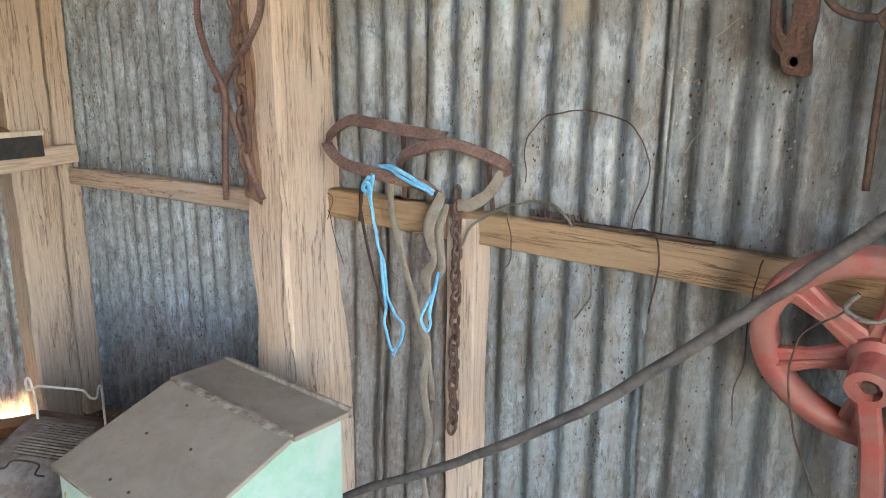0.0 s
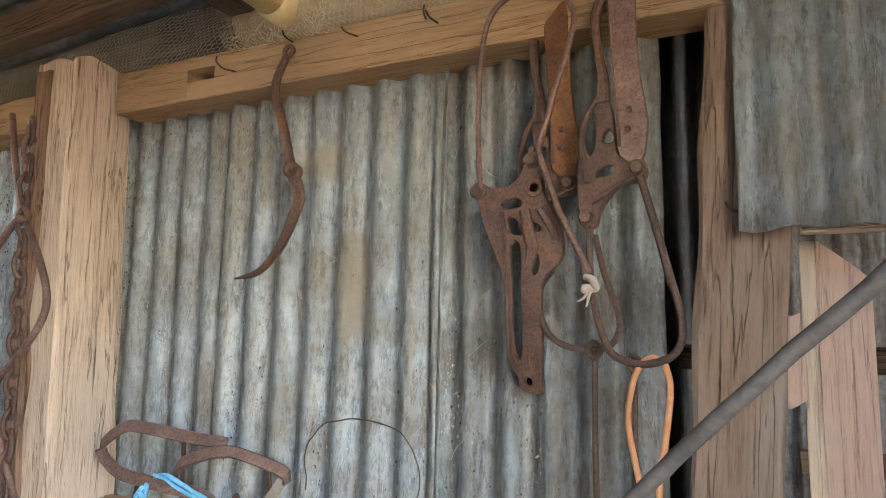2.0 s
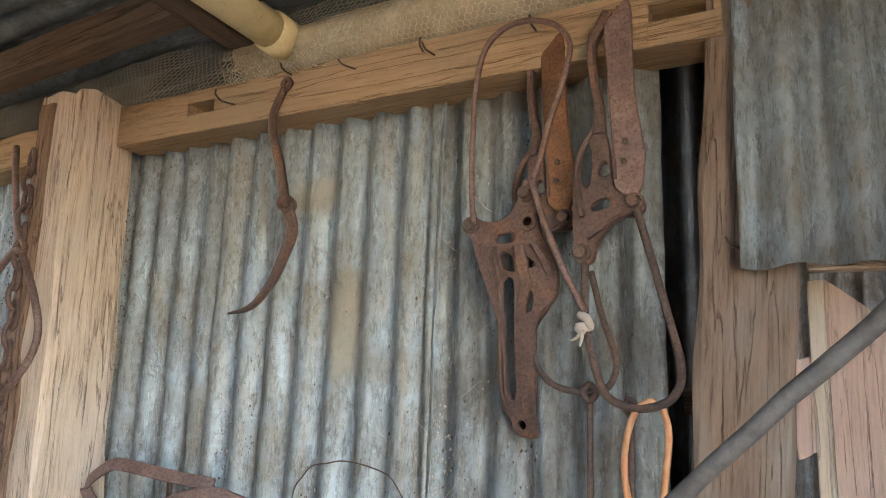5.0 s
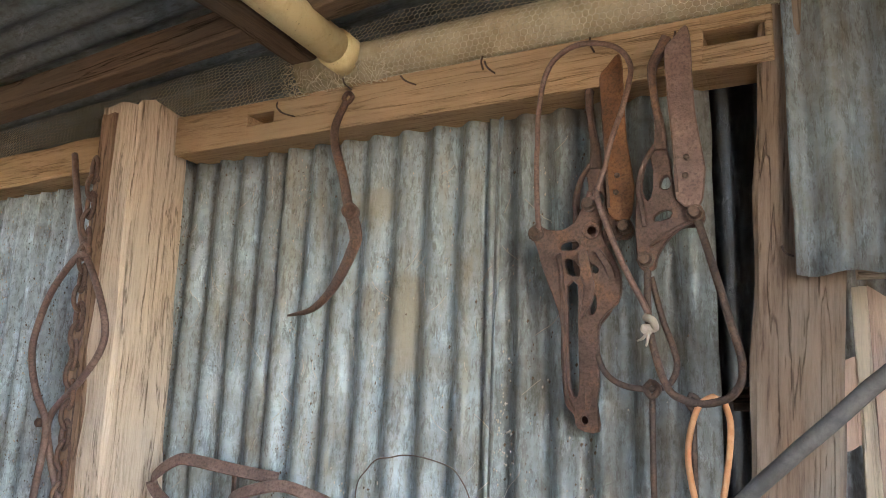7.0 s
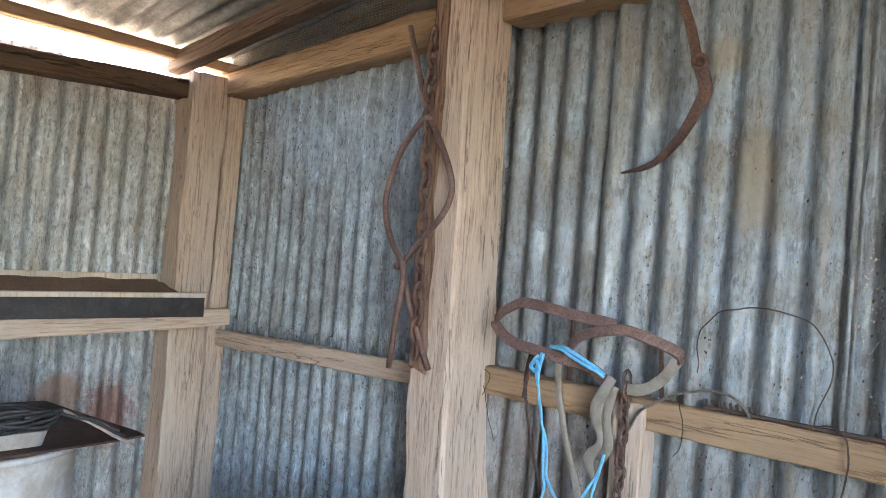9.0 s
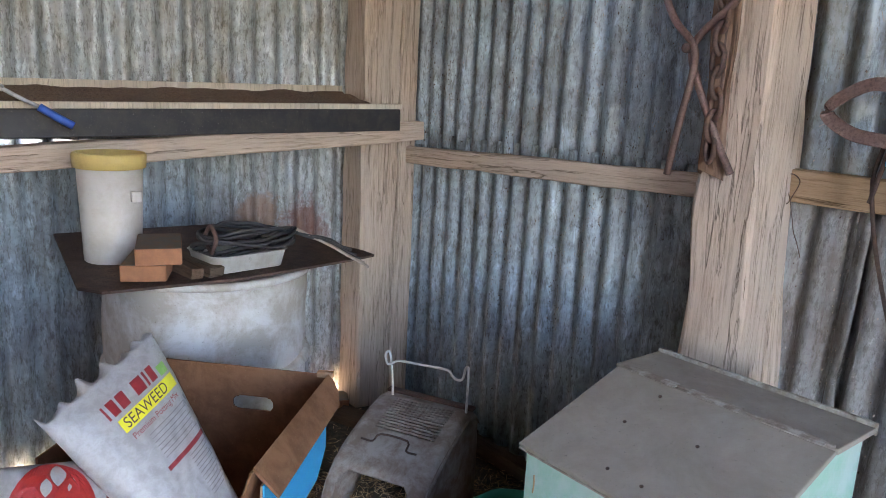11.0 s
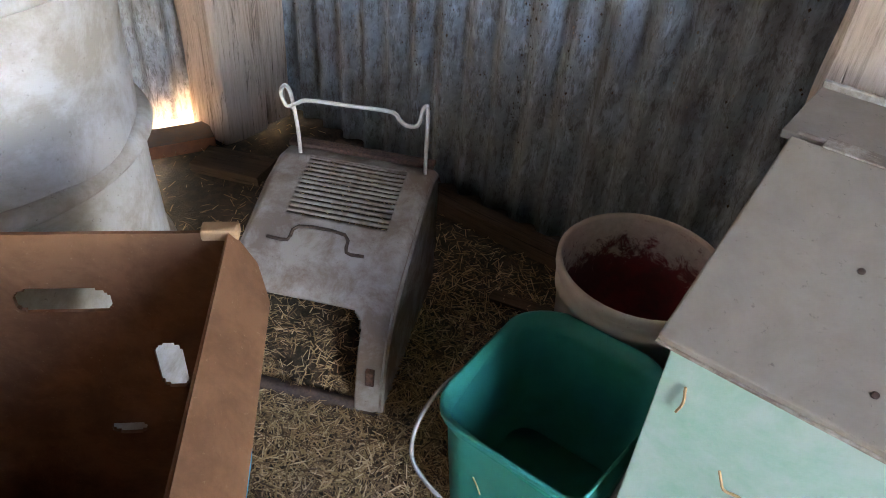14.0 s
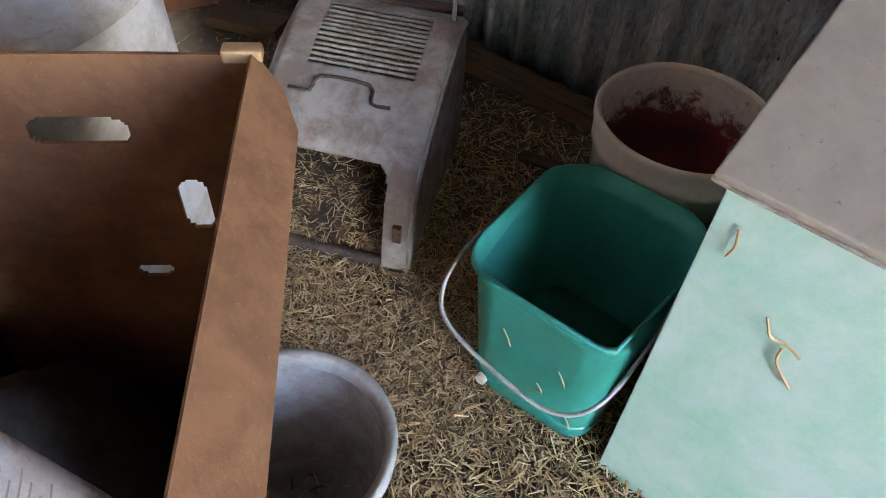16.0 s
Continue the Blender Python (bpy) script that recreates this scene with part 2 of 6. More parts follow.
M_STAIN = stained_mat()
M_PAIL = painted("milky_plastic", (0.62, 0.58, 0.54), (0.55, 0.5, 0.44), 0.4, 0.4, 2, (0.45, 0.4, 0.34))
M_PAILRIM = painted("yellowed_plastic", (0.68, 0.49, 0.17), (0.58, 0.4, 0.15), 0.4, 0.5, 2, (0.4, 0.27, 0.1))
M_GREYB = painted("grey_bucket", (0.36, 0.36, 0.36), (0.22, 0.21, 0.2), 0.5, 0.6, 2)
M_DRUM = painted("chalky_drum_paint", (0.62, 0.61, 0.6), (0.43, 0.385, 0.33), 0.6, 0.55, 1.2, (0.2, 0.17, 0.14), 0.12)
M_RUSTPLATE = rusty("rusty_sheet", (0.055, 0.036, 0.03), (0.1, 0.06, 0.045), (0.17, 0.1, 0.07))
M_CATCH = painted("worn_grey_metal", (0.34, 0.305, 0.28), (0.22, 0.165, 0.135), 0.6, 0.65, 2.2, (0.15, 0.095, 0.07), 0.3)
M_CATCHG = painted("worn_green_edge", (0.27, 0.4, 0.34), (0.33, 0.3, 0.27), 0.5, 0.65, 4)
M_WHITEWIRE = painted("white_coated_wire", (0.72, 0.71, 0.68), (0.6, 0.56, 0.5), 0.3, 0.45, 6)
M_CARD = painted("brown_cardboard", (0.24, 0.11, 0.052), (0.17, 0.075, 0.035), 0.5, 0.9, 2.5, (0.36, 0.22, 0.13), 0.3)
M_CARD_E = painted("cardboard_edge", (0.45, 0.28, 0.16), (0.38, 0.22, 0.12), 0.5, 0.9, 6)
M_BLUEPRINT = painted("blue_print", (0.01, 0.3, 0.58), (0.02, 0.34, 0.62), 0.4, 0.6, 4, (0.5, 0.45, 0.4))
M_BAG = painted("crinkled_white_plastic", (0.38, 0.37, 0.37), (0.3, 0.29, 0.285), 0.5, 0.28, 3.5, (0.38, 0.35, 0.33), 0.25)
M_RED = painted("maroon_print", (0.24, 0.02, 0.025), (0.3, 0.03, 0.035), 0.4, 0.4, 4, (0.4, 0.2, 0.2))
M_REDBAG = painted("red_printed_plastic", (0.3, 0.02, 0.02), (0.42, 0.03, 0.025), 0.5, 0.3, 1.5, (0.4, 0.1, 0.1), 0.3)
M_YELLOW = painted("yellow_print", (0.75, 0.66, 0.03), (0.72, 0.62, 0.05), 0.4, 0.4, 4, (0.7, 0.6, 0.2))
M_DARKPRINT = painted("dark_print", (0.1, 0.05, 0.055), (0.13, 0.07, 0.07), 0.4, 0.5, 4)
M_GREYPRINT = painted("grey_print", (0.2, 0.17, 0.18), (0.27, 0.24, 0.25), 0.4, 0.5, 4)
M_GREENPRINT = painted("green_print", (0.2, 0.42, 0.1), (0.26, 0.48, 0.14), 0.4, 0.4, 4)
M_BRICK = painted("fired_brick", (0.4, 0.175, 0.085), (0.33, 0.15, 0.08), 0.5, 0.9, 5, (0.2, 0.1, 0.07), 0.4)
M_BRICKTOP = painted("sooty_brick", (0.16, 0.13, 0.1), (0.22, 0.14, 0.09), 0.4, 0.9, 5)
M_ENAMEL = painted("chipped_white_enamel", (0.66, 0.65, 0.62), (0.55, 0.52, 0.48), 0.4, 0.3, 3, (0.14, 0.1, 0.08))
M_CABLE = painted("black_cable", (0.022, 0.022, 0.024), (0.05, 0.048, 0.046), 0.5, 0.5, 8, (0.1, 0.09, 0.08))
M_BLACKBOARD = painted("black_painted_fascia", (0.022, 0.022, 0.026), (0.05, 0.045, 0.04), 0.45, 0.55, 2, (0.3, 0.27, 0.24), 0.3)
M_HUSK = painted("brown_husk_litter", (0.13, 0.075, 0.05), (0.24, 0.15, 0.1), 0.6, 1.0, 22, (0.06, 0.04, 0.03), 1.0)
M_BLUEPLASTIC = painted("blue_handle", (0.02, 0.09, 0.42), (0.03, 0.13, 0.5), 0.4, 0.4, 4)
M_BOLT = rusty("bolt_iron", (0.07, 0.05, 0.042), (0.13, 0.08, 0.06), (0.2, 0.12, 0.08), 0.6, 0.4)
M_STEEL = painted("bucket_handle_wire", (0.4, 0.4, 0.4), (0.3, 0.28, 0.26), 0.4, 0.4, 5)
M_LEAF = painted("sunlit_foliage", (0.07, 0.12, 0.04), (0.11, 0.15, 0.06), 0.5, 0.8, 1)


def ground_mat():
    m, nt, b = material("earth_floor")
    v = coords(nt)
    n1, n2, n3 = tex(nt, v, 3, 6), tex(nt, v, 40, 7, 0.75), tex(nt, v, 190, 4, 0.8)
    col = ramp(nt, n1, [(0.35, (0.035, 0.026, 0.02)), (0.65, (0.085, 0.062, 0.042))])
    col = mix(nt, ramp(nt, n2, [(0.45, (0, 0, 0)), (0.7, (0.7,) * 3)]), col, (0.19, 0.13, 0.08))
    col = mix(nt, ramp(nt, n3, [(0.55, (0, 0, 0)), (0.7, (0.6,) * 3)]), col, (0.022, 0.017, 0.014))
    nt.links.new(col, b.inputs["Base Color"])
    b.inputs["Roughness"].default_value = 0.95
    bump(nt, b, mix(nt, 0.5, n2, n3), 0.9, 0.02)
    return m


def yard_mat():
    m, nt, b = material("dry_yard")
    v = coords(nt)
    n1, n2 = tex(nt, v, 0.6, 6), tex(nt, v, 9, 7, 0.75)
    col = ramp(nt, n1, [(0.35, (0.3, 0.23, 0.15)), (0.65, (0.38, 0.31, 0.21))])
    col = mix(nt, ramp(nt, n2, [(0.45, (0, 0, 0)), (0.7, (0.7,) * 3)]), col, (0.2, 0.19, 0.09))
    nt.links.new(col, b.inputs["Base Color"])
    b.inputs["Roughness"].default_value = 0.95
    bump(nt, b, n2, 0.6, 0.03)
    return m


def straw_mat():
    m, nt, b = material("straw")
    g = nt.nodes.new("ShaderNodeNewGeometry")
    col = ramp(nt, g.outputs["Random Per Island"], [(0.0, (0.1, 0.055, 0.028)), (0.35, (0.3, 0.18, 0.09)), (0.75, (0.58, 0.38, 0.19)), (1.0, (0.82, 0.62, 0.38))])
    nt.links.new(col, b.inputs["Base Color"])
    b.inputs["Roughness"].default_value = 0.7
    return m


def chaff_mat():
    m, nt, b = material("brown_chaff")
    g = nt.nodes.new("ShaderNodeNewGeometry")
    nt.links.new(ramp(nt, g.outputs["Random Per Island"], [(0.0, (0.05, 0.03, 0.02)), (0.6, (0.17, 0.1, 0.06)), (1.0, (0.36, 0.24, 0.15))]), b.inputs["Base Color"])
    b.inputs["Roughness"].default_value = 0.9
    return m


M_EARTH, M_YARD, M_STRAW, M_CHAFF = ground_mat(), yard_mat(), straw_mat(), chaff_mat()

# ---- mesh helpers ----


def mesh_of(name, bm, mat, smooth=False, mats=()):
    me = bpy.data.meshes.new(name)
    bm.to_mesh(me)
    bm.free()
    for x in (mat, *mats):
        me.materials.append(x)
    if smooth:
        me.polygons.foreach_set("use_smooth", [True] * len(me.polygons))
    return me


def part(name, bm, mat, parent=None, label="", m=None, smooth=False, mats=()):
    ob = new(name, mesh_of(name, bm, mat, smooth, mats))
    if m is not None:
        ob.matrix_basis = m
    if parent is not None:
        ob.parent = parent
    return tagged(ob, label)


def thing(name, m=None, label="", category="", group="", kind=""):
    ob = new(name)
    ob.empty_display_size = 0.05
    if m is not None:
        ob.matrix_basis = m
    return tagged(ob, label, category, group, kind)


def add_box(bm, lo, hi, bevel=0.0, m=None):
    c = [(a + b) / 2 for a, b in zip(lo, hi)]
    s = [b - a for a, b in zip(lo, hi)]
    r = bmesh.ops.create_cube(bm, size=1, matrix=Matrix.Translation(c) @ Matrix.Diagonal((*s, 1)))
    vs = r["verts"]
    if bevel:
        es = list({e for v in vs for e in v.link_edges})
        g = bmesh.ops.bevel(bm, geom=es, offset=bevel, segments=2, affect="EDGES", profile=0.5)
        vs = list({v for f in g["faces"] for v in f.verts} | {v for v in vs if v.is_valid})
    if m is not None:
        bmesh.ops.transform(bm, matrix=m, verts=[v for v in vs if v.is_valid])
    return bm


def boxm(lo, hi, bevel=0.0, m=None):
    return add_box(bmesh.new(), lo, hi, bevel, m)


def spline(pts, n=6):
    pts = [Vector(p) for p in pts]
    if len(pts) < 3:
        return pts
    out = []
    ext = [pts[0] * 2 - pts[1]] + pts + [pts[-1] * 2 - pts[-2]]
    for i in range(1, len(ext) - 2):
        p0, p1, p2, p3 = ext[i - 1:i + 3]
        for k in range(n):
            t = k / n
            out.append(0.5 * (2 * p1 + (p2 - p0) * t + (2 * p0 - 5 * p1 + 4 * p2 - p3) * t * t + (3 * p1 - p0 - 3 * p2 + p3) * t ** 3))
    out.append(pts[-1])
    return out


def sweep(bm, pts, section, up=(0, 1, 0), scales=None, closed=False):
    """Sweeps a closed section (list of (a, b)) along pts; b lies along up as far as it can."""
    up = Vector(up)
    rings = []
    n = len(pts)
    for i, p in enumerate(pts):
        a, b = pts[(i - 1) % n if closed else max(0, i - 1)], pts[(i + 1) % n if closed else min(n - 1, i + 1)]
        d = (b - a).normalized()
        side = d.cross(up)
        if side.length < 1e-3:
            side = d.cross(Vector((1, 0, 0.01)))
        side.normalize()
        u = side.cross(d)
        k = scales[i] if scales else 1
        ka, kb = k if isinstance(k, tuple) else (k, k)
        rings.append([bm.verts.new(p + side * s[0] * ka + u * s[1] * kb) for s in section])
    m = len(section)
    for i in range(n if closed else n - 1):
        r0, r1 = rings[i], rings[(i + 1) % n]
        for j in range(m):
            bm.faces.new((r0[j], r0[(j + 1) % m], r1[(j + 1) % m], r1[j]))
    if not closed:
        bm.faces.new(rings[0][::-1])
        bm.faces.new(rings[-1])
    return bm


def circle(r, n=8):
    return [(r * math.cos(2 * math.pi * i / n), r * math.sin(2 * math.pi * i / n)) for i in range(n)]


def tube(pts, r, n=8, fine=6, closed=False, bm=None, taper=None, wob=0.0):
    bm = bm or bmesh.new()
    p = spline(pts, fine)
    if wob:
        p = [q + wob * Vector((noise.noise(q * 23), noise.noise(q * 23 + Vector((5, 1, 2))), noise.noise(q * 23 + Vector((9, 4, 7))))) for q in p]
    sc = None
    if taper:
        sc = [taper[0] + (taper[1] - taper[0]) * i / (len(p) - 1) for i in range(len(p))]
    return sweep(bm, p, circle(r, n), scales=sc, closed=closed)


def rbar(w, t, c=0.25):
    """Section of a bar w wide and t thick with chamfered corners."""
    a, b, k = w / 2, t / 2, min(w, t) * c
    return [(a - k, -b), (a, -b + k), (a, b - k), (a - k, b), (-a + k, b), (-a, b - k), (-a, -b + k), (-a + k, -b)]


def strap(pts, w, t, fine=6, widths=None, bm=None, up=(0, 1, 0)):
    bm = bm or bmesh.new()
    p = spline(pts, fine)
    sc = None
    if widths:
        sc = []
        for i in range(len(p)):
            f = i / (len(p) - 1) * (len(widths) - 1)
            k = min(int(f), len(widths) - 2)
            sc.append((widths[k] + (widths[k + 1] - widths[k]) * (f - k), 1))
    return sweep(bm, p, rbar(w, t), up, sc)


def lathe(profile, n=40, bm=None, m=None, caps=True):
    """Turns (r, z) pairs round z."""
    bm = bm or bmesh.new()
    rings = []
    for r, z in profile:
        rings.append([bm.verts.new((r * math.cos(2 * math.pi * i / n), r * math.sin(2 * math.pi * i / n), z)) for i in range(n)])
    for a, b in zip(rings, rings[1:]):
        for i in range(n):
            bm.faces.new((a[i], a[(i + 1) % n], b[(i + 1) % n], b[i]))
    if caps:
        bm.faces.new(rings[0][::-1])
        bm.faces.new(rings[-1])
    if m is not None:
        bmesh.ops.transform(bm, matrix=m, verts=bm.verts[:])
    return bm


def timber_bm(w, d, length, rough=0.004, seed=0.0, knock=0.0):
    """A sawn or split post along z from 0, w along x and d along y, with uneven faces and worn arrises."""
    bm = bmesh.new()
    nz = max(6, int(length / 0.03))
    k = min(w, d) * 0.07
    ring = []
    n = 5
    a, b = w / 2, d / 2
    for i in range(n):
        ring.append((-a + k + (2 * a - 2 * k) * i / (n - 1), -b))
    for i in range(n):
        ring.append((a, -b + k + (2 * b - 2 * k) * i / (n - 1)))
    for i in range(n):
        ring.append((a - k - (2 * a - 2 * k) * i / (n - 1), b))
    for i in range(n):
        ring.append((-a, b - k - (2 * b - 2 * k) * i / (n - 1)))
    rows = []
    for j in range(nz + 1):
        z = length * j / nz
        row = []
        for x, y in ring:
            f = 1 + rough / max(a, b) * 1.2 * noise.noise(Vector((x * 9 + seed, y * 9, z * 5)))
            g = rough * 0.9 * noise.noise(Vector((x * 60 + seed, y * 60, z * 4 + 3)))
            zz = z
            if j in (0, nz):
                zz += (rough * 2 + knock) * noise.noise(Vector((x * 25 + seed, y * 25, j)))
            row.append(bm.verts.new((x * f + g, y * f + g, zz)))
        rows.append(row)
    m = len(ring)
    for r0, r1 in zip(rows, rows[1:]):
        for i in range(m):
            bm.faces.new((r0[i], r0[(i + 1) % m], r1[(i + 1) % m], r1[i]))
    bm.faces.new(rows[0][::-1])
    bm.faces.new(rows[-1])
    return bm


def along(p0, p1, spin=0.0):
    """A pose with z from p0 to p1; local x stays level."""
    d = (Vector(p1) - Vector(p0)).normalized()
    ref = Vector((0, 0, 1)) if abs(d.z) < 0.9 else Vector((0, 1, 0))
    y = (ref - d * ref.dot(d)).normalized()
    x = y.cross(d)
    return Matrix.Translation(p0) @ Matrix((x, y, d)).transposed().to_4x4() @ pose(0, 0, 0, 0, 0, spin)


def timber(name, p0, p1, w, d, mat, label, category="beam", rough=0.004, kind="structure", parent=None, knock=0.0):
    ln = (Vector(p1) - Vector(p0)).length
    ob = part(name, timber_bm(w, d, ln, rough, p0[0] * 3 + p0[1] * 7, knock), mat, parent, label, along(p0, p1))
    if parent is None:
        tagged(ob, label, category, "", kind)
    return ob


def sheet_bm(width, height, pitch, amp, dent=0.004, ragged=0.004, seed=0.0, phase=0.0, curl=0.0):
    """A corrugated sheet: x along its width, z up, waves in y, real thickness."""
    bm = bmesh.new()
    nx = max(8, int(width / pitch * 10))
    nz = max(4, int(height / 0.09))
    t = 0.0016
    layers = []
    for off in (0, t):
        grid = []
        for j in range(nz + 1):
            row = []
            for i in range(nx + 1):
                x, z = width * i / nx, height * j / nz
                y = amp * math.sin(2 * math.pi * (x / pitch + phase)) + dent * noise.noise(Vector((x * 4 + seed, z * 3, seed))) + dent * 0.4 * noise.noise(Vector((x * 16, z * 11, seed)))
                y += curl * (x / width) ** 3
                ex = ragged * noise.noise(Vector((z * 9, seed, 1))) if i in (0, nx) else 0
                ez = ragged * noise.noise(Vector((x * 13, seed, 4))) if j in (0, nz) else 0
                row.append(bm.verts.new((x + ex, y + off, z + ez)))
            grid.append(row)
        layers.append(grid)
    f, b = layers
    for j in range(nz):
        for i in range(nx):
            bm.faces.new((f[j][i], f[j][i + 1], f[j + 1][i + 1], f[j + 1][i]))
            bm.faces.new((b[j][i], b[j + 1][i], b[j + 1][i + 1], b[j][i + 1]))
    for i in range(nx):
        bm.faces.new((f[0][i + 1], f[0][i], b[0][i], b[0][i + 1]))
        bm.faces.new((f[nz][i], f[nz][i + 1], b[nz][i + 1], b[nz][i]))
    for j in range(nz):
        bm.faces.new((f[j][0], f[j + 1][0], b[j + 1][0], b[j][0]))
        bm.faces.new((f[j + 1][nx], f[j][nx], b[j][nx], b[j + 1][nx]))
    return bm


def tin(name, m, width, height, mat, parent, label="", pitch=0.092, amp=0.016, **kw):
    return part(name, sheet_bm(width, height, pitch, amp, **kw), mat, parent, label, m, smooth=True)


# ---- ground ----
def ground():
    bm = bmesh.new()
    xs = [-400, -60, -12, -5] + [-4 + 0.1 * i for i in range(46)] + [1.5, 4, 12, 60, 400]
    ys = [-400, -60, -12, -4, -2.2, -1.2] + [-0.6 + 0.1 * i for i in range(25)] + [2.5, 3.6, 5, 12, 60, 400]
    g = [[bm.verts.new((x, y, 0.012 * noise.noise(Vector((x * 3, y * 3, 0))) - 0.006 if abs(x + 1.8) < 2.4 and abs(y - 0.6) < 1.3 else -0.006)) for x in xs] for y in ys]
    for j in range(len(ys) - 1):
        for i in range(len(xs) - 1):
            f = bm.faces.new((g[j][i], g[j][i + 1], g[j + 1][i + 1], g[j + 1][i]))
            cx, cy = (xs[i] + xs[i + 1]) / 2, (ys[j] + ys[j + 1]) / 2
            f.material_index = 0 if -3.45 < cx < 1.2 and -1.8 < cy < 3.6 else 1
    tagged(part("ground", bm, M_EARTH, None, "", mats=(M_YARD,)), "dark earth shed floor running out to a dry yard", "ground", "", "structure")


ground()

# ---- walls of corrugated iron ----
WN = 1.488
wall_n = thing("wall_north", None, "shed wall of overlapping weathered galvanised corrugated sheets", "wall", "", "structure")
tin("corrugated_sheet", pose(-3.40, WN, 1.15), 1.62, 1.22, M_TIN_B, wall_n, "dark galvanised sheet above the rail", seed=1.0)
tin("corrugated_sheet", pose(-3.42, WN + 0.012, 0.0, 0, 0, 0), 1.70, 1.20, M_TIN_B, wall_n, "dark galvanised sheet below the rail", seed=2.2, phase=0.3)
tin("corrugated_sheet", pose(-1.72, WN - 0.003, 1.14), 0.49, 1.17, M_TIN, wall_n, seed=3.1, phase=0.15)
tin("corrugated_sheet", pose(-1.255, WN - 0.012, 1.14, 0, 0.8, 0), 0.66, 1.19, M_TIN_S, wall_n, "galvanised sheet with brown stains", seed=4.7, phase=0.5, ragged=0.008)
tin("corrugated_sheet", pose(-0.615, WN - 0.006, 0.0), 0.5, 2.36, M_TIN_E, wall_n, "galvanised sheet, darker brown towards its right edge and top", seed=5.9, phase=0.8)
# this sheet's dark colour paints the shade seen in the gap
tin("corrugated_sheet", pose(-0.2, WN + 0.34, 0.0), 0.26, 2.45, M_TIN_SHADE, wall_n, "sheet set back behind the gap, its shade put into the dark colour", seed=9.4)
tin("corrugated_sheet", pose(-1.06, WN + 0.002, 0.0), 0.47, 1.2, M_TIN, wall_n, seed=6.3)
tin("corrugated_sheet", pose(-1.70, WN - 0.02, 0.0, 0, 2.2, 3), 0.26, 1.19, M_TIN_R, wall_n, "brown rusted loose sheet", seed=7.7, ragged=0.012, dent=0.01)
tin("corrugated_sheet", pose(-1.475, WN - 0.005, 0.0, 0, 2.0, -2), 0.33, 1.19, M_TIN_R, wall_n, "brown rusted loose sheet", seed=8.8, ragged=0.014, dent=0.012, curl=-0.03)

WX = -3.42
wall_w = thing("wall_west", None, "shed end wall of pale weathered corrugated sheets", "wall", "", "structure")
for k in range(4):
    y1 = 1.46 - 0.84 * k
    tin("corrugated_sheet", pose(WX - 0.003 * (k % 2), y1, 1.15, 0, 0, -90) @ pose(0, 0, 0), 0.88, 1.12, M_TIN_W, wall_w, seed=11 + k, phase=0.2 * k)
    tin("corrugated_sheet", pose(WX - 0.01 - 0.003 * (k % 2), y1, 0.035 if k == 0 else 0.0, 0, 0, -90), 0.88, 1.16, M_TIN_RUST if k == 0 else M_TIN_B, wall_w, seed=21 + k, phase=0.3 * k)
# unseen wall added behind the camera to shut out southern light, dark against bounce
block_s = thing("light_block_south", None, "unseen corrugated sheets added behind the path to block southern light", "wall", "", "structure")
for k in range(5):
    tin("corrugated_sheet", pose(-3.42 + 0.9 * k, -1.3, 0), 0.92, 2.6, M_TIN_R, block_s, seed=31 + k)
# unseen side sheets and header added to narrow the daylight from the east
block_e = thing("light_block_east", None, "unseen corrugated sheets added to narrow the light from the open east side", "wall", "", "structure")
tin("corrugated_sheet", pose(0.86, 1.46, 0, 0, 0, -90), 1.3, 2.68, M_TIN_R, block_e, seed=36)
tin("corrugated_sheet", pose(0.86, -0.9, 0, 0, 0, -90), 0.4, 2.68, M_TIN_R, block_e, seed=37)
tin("corrugated_sheet", pose(0.87, 0.18, 2.3, 0, 0, -90), 1.1, 0.38, M_TIN_R, block_e, seed=38)
wall_back = thing("wall_back", None, "dark tin wall of the room behind", "wall", "", "structure")
for k in range(5):
    tin("corrugated_sheet", pose(-3.4 + 0.96 * k, 3.3, 0), 0.98, 2.9, M_TIN_R, wall_back, seed=41 + k)
tin("corrugated_sheet", pose(-3.42, 3.32, 0, 0, 0, -90), 1.84, 2.6, M_TIN_R, wall_back, seed=47)
tin("corrugated_sheet", pose(1.35, 3.3, 0, 0, 0, -90), 1.7, 3.0, M_TIN_R, wall_back, seed=48)

# ---- roof: rises to the east, ribs run with the fall ----


def roof_z(x):
    return 2.425 + 0.07 * (x + 3.35)


roof = thing("ceiling", None, "dark underside of corrugated iron roof sheets", "roof", "", "structure")
for k in range(6):
    y0 = -1.35 + 0.9 * k
    ang = math.degrees(math.atan(0.07))
    mm = Matrix.Translation((-3.47, y0, roof_z(-3.47) + 0.004 * (k % 2) + 0.012)) @ pose(0, 0, 0, 0, -ang, 0) @ Matrix(((0, 0, 1, 0), (1, 0, 0, 0), (0, 1, 0, 0), (0, 0, 0, 1)))
    part("roof_sheet", sheet_bm(0.94, 4.9, 0.092, 0.011, seed=51 + k), M_TIN_ROOF, roof, "", mm, smooth=True)

# ---- timber frame ----
timber("post", (-1.645, 1.36, 0), (-1.69, 1.36, 2.40), 0.165, 0.19, M_WOOD, "tall split hardwood post, pale and deeply cracked", "post", 0.007, knock=0.02)
timber("bark_strip", (-1.706, 1.262, 1.2), (-1.724, 1.262, 2.37), 0.06, 0.016, M_BARK, "strip of brown bark left along the tall post", "bark", 0.008, knock=0.03)
timber("post", (-1.58, 1.445, 0), (-1.70, 1.445, 2.30), 0.1, 0.08, M_WOOD, "pale cracked timber strip against the tall post", "post", 0.005)
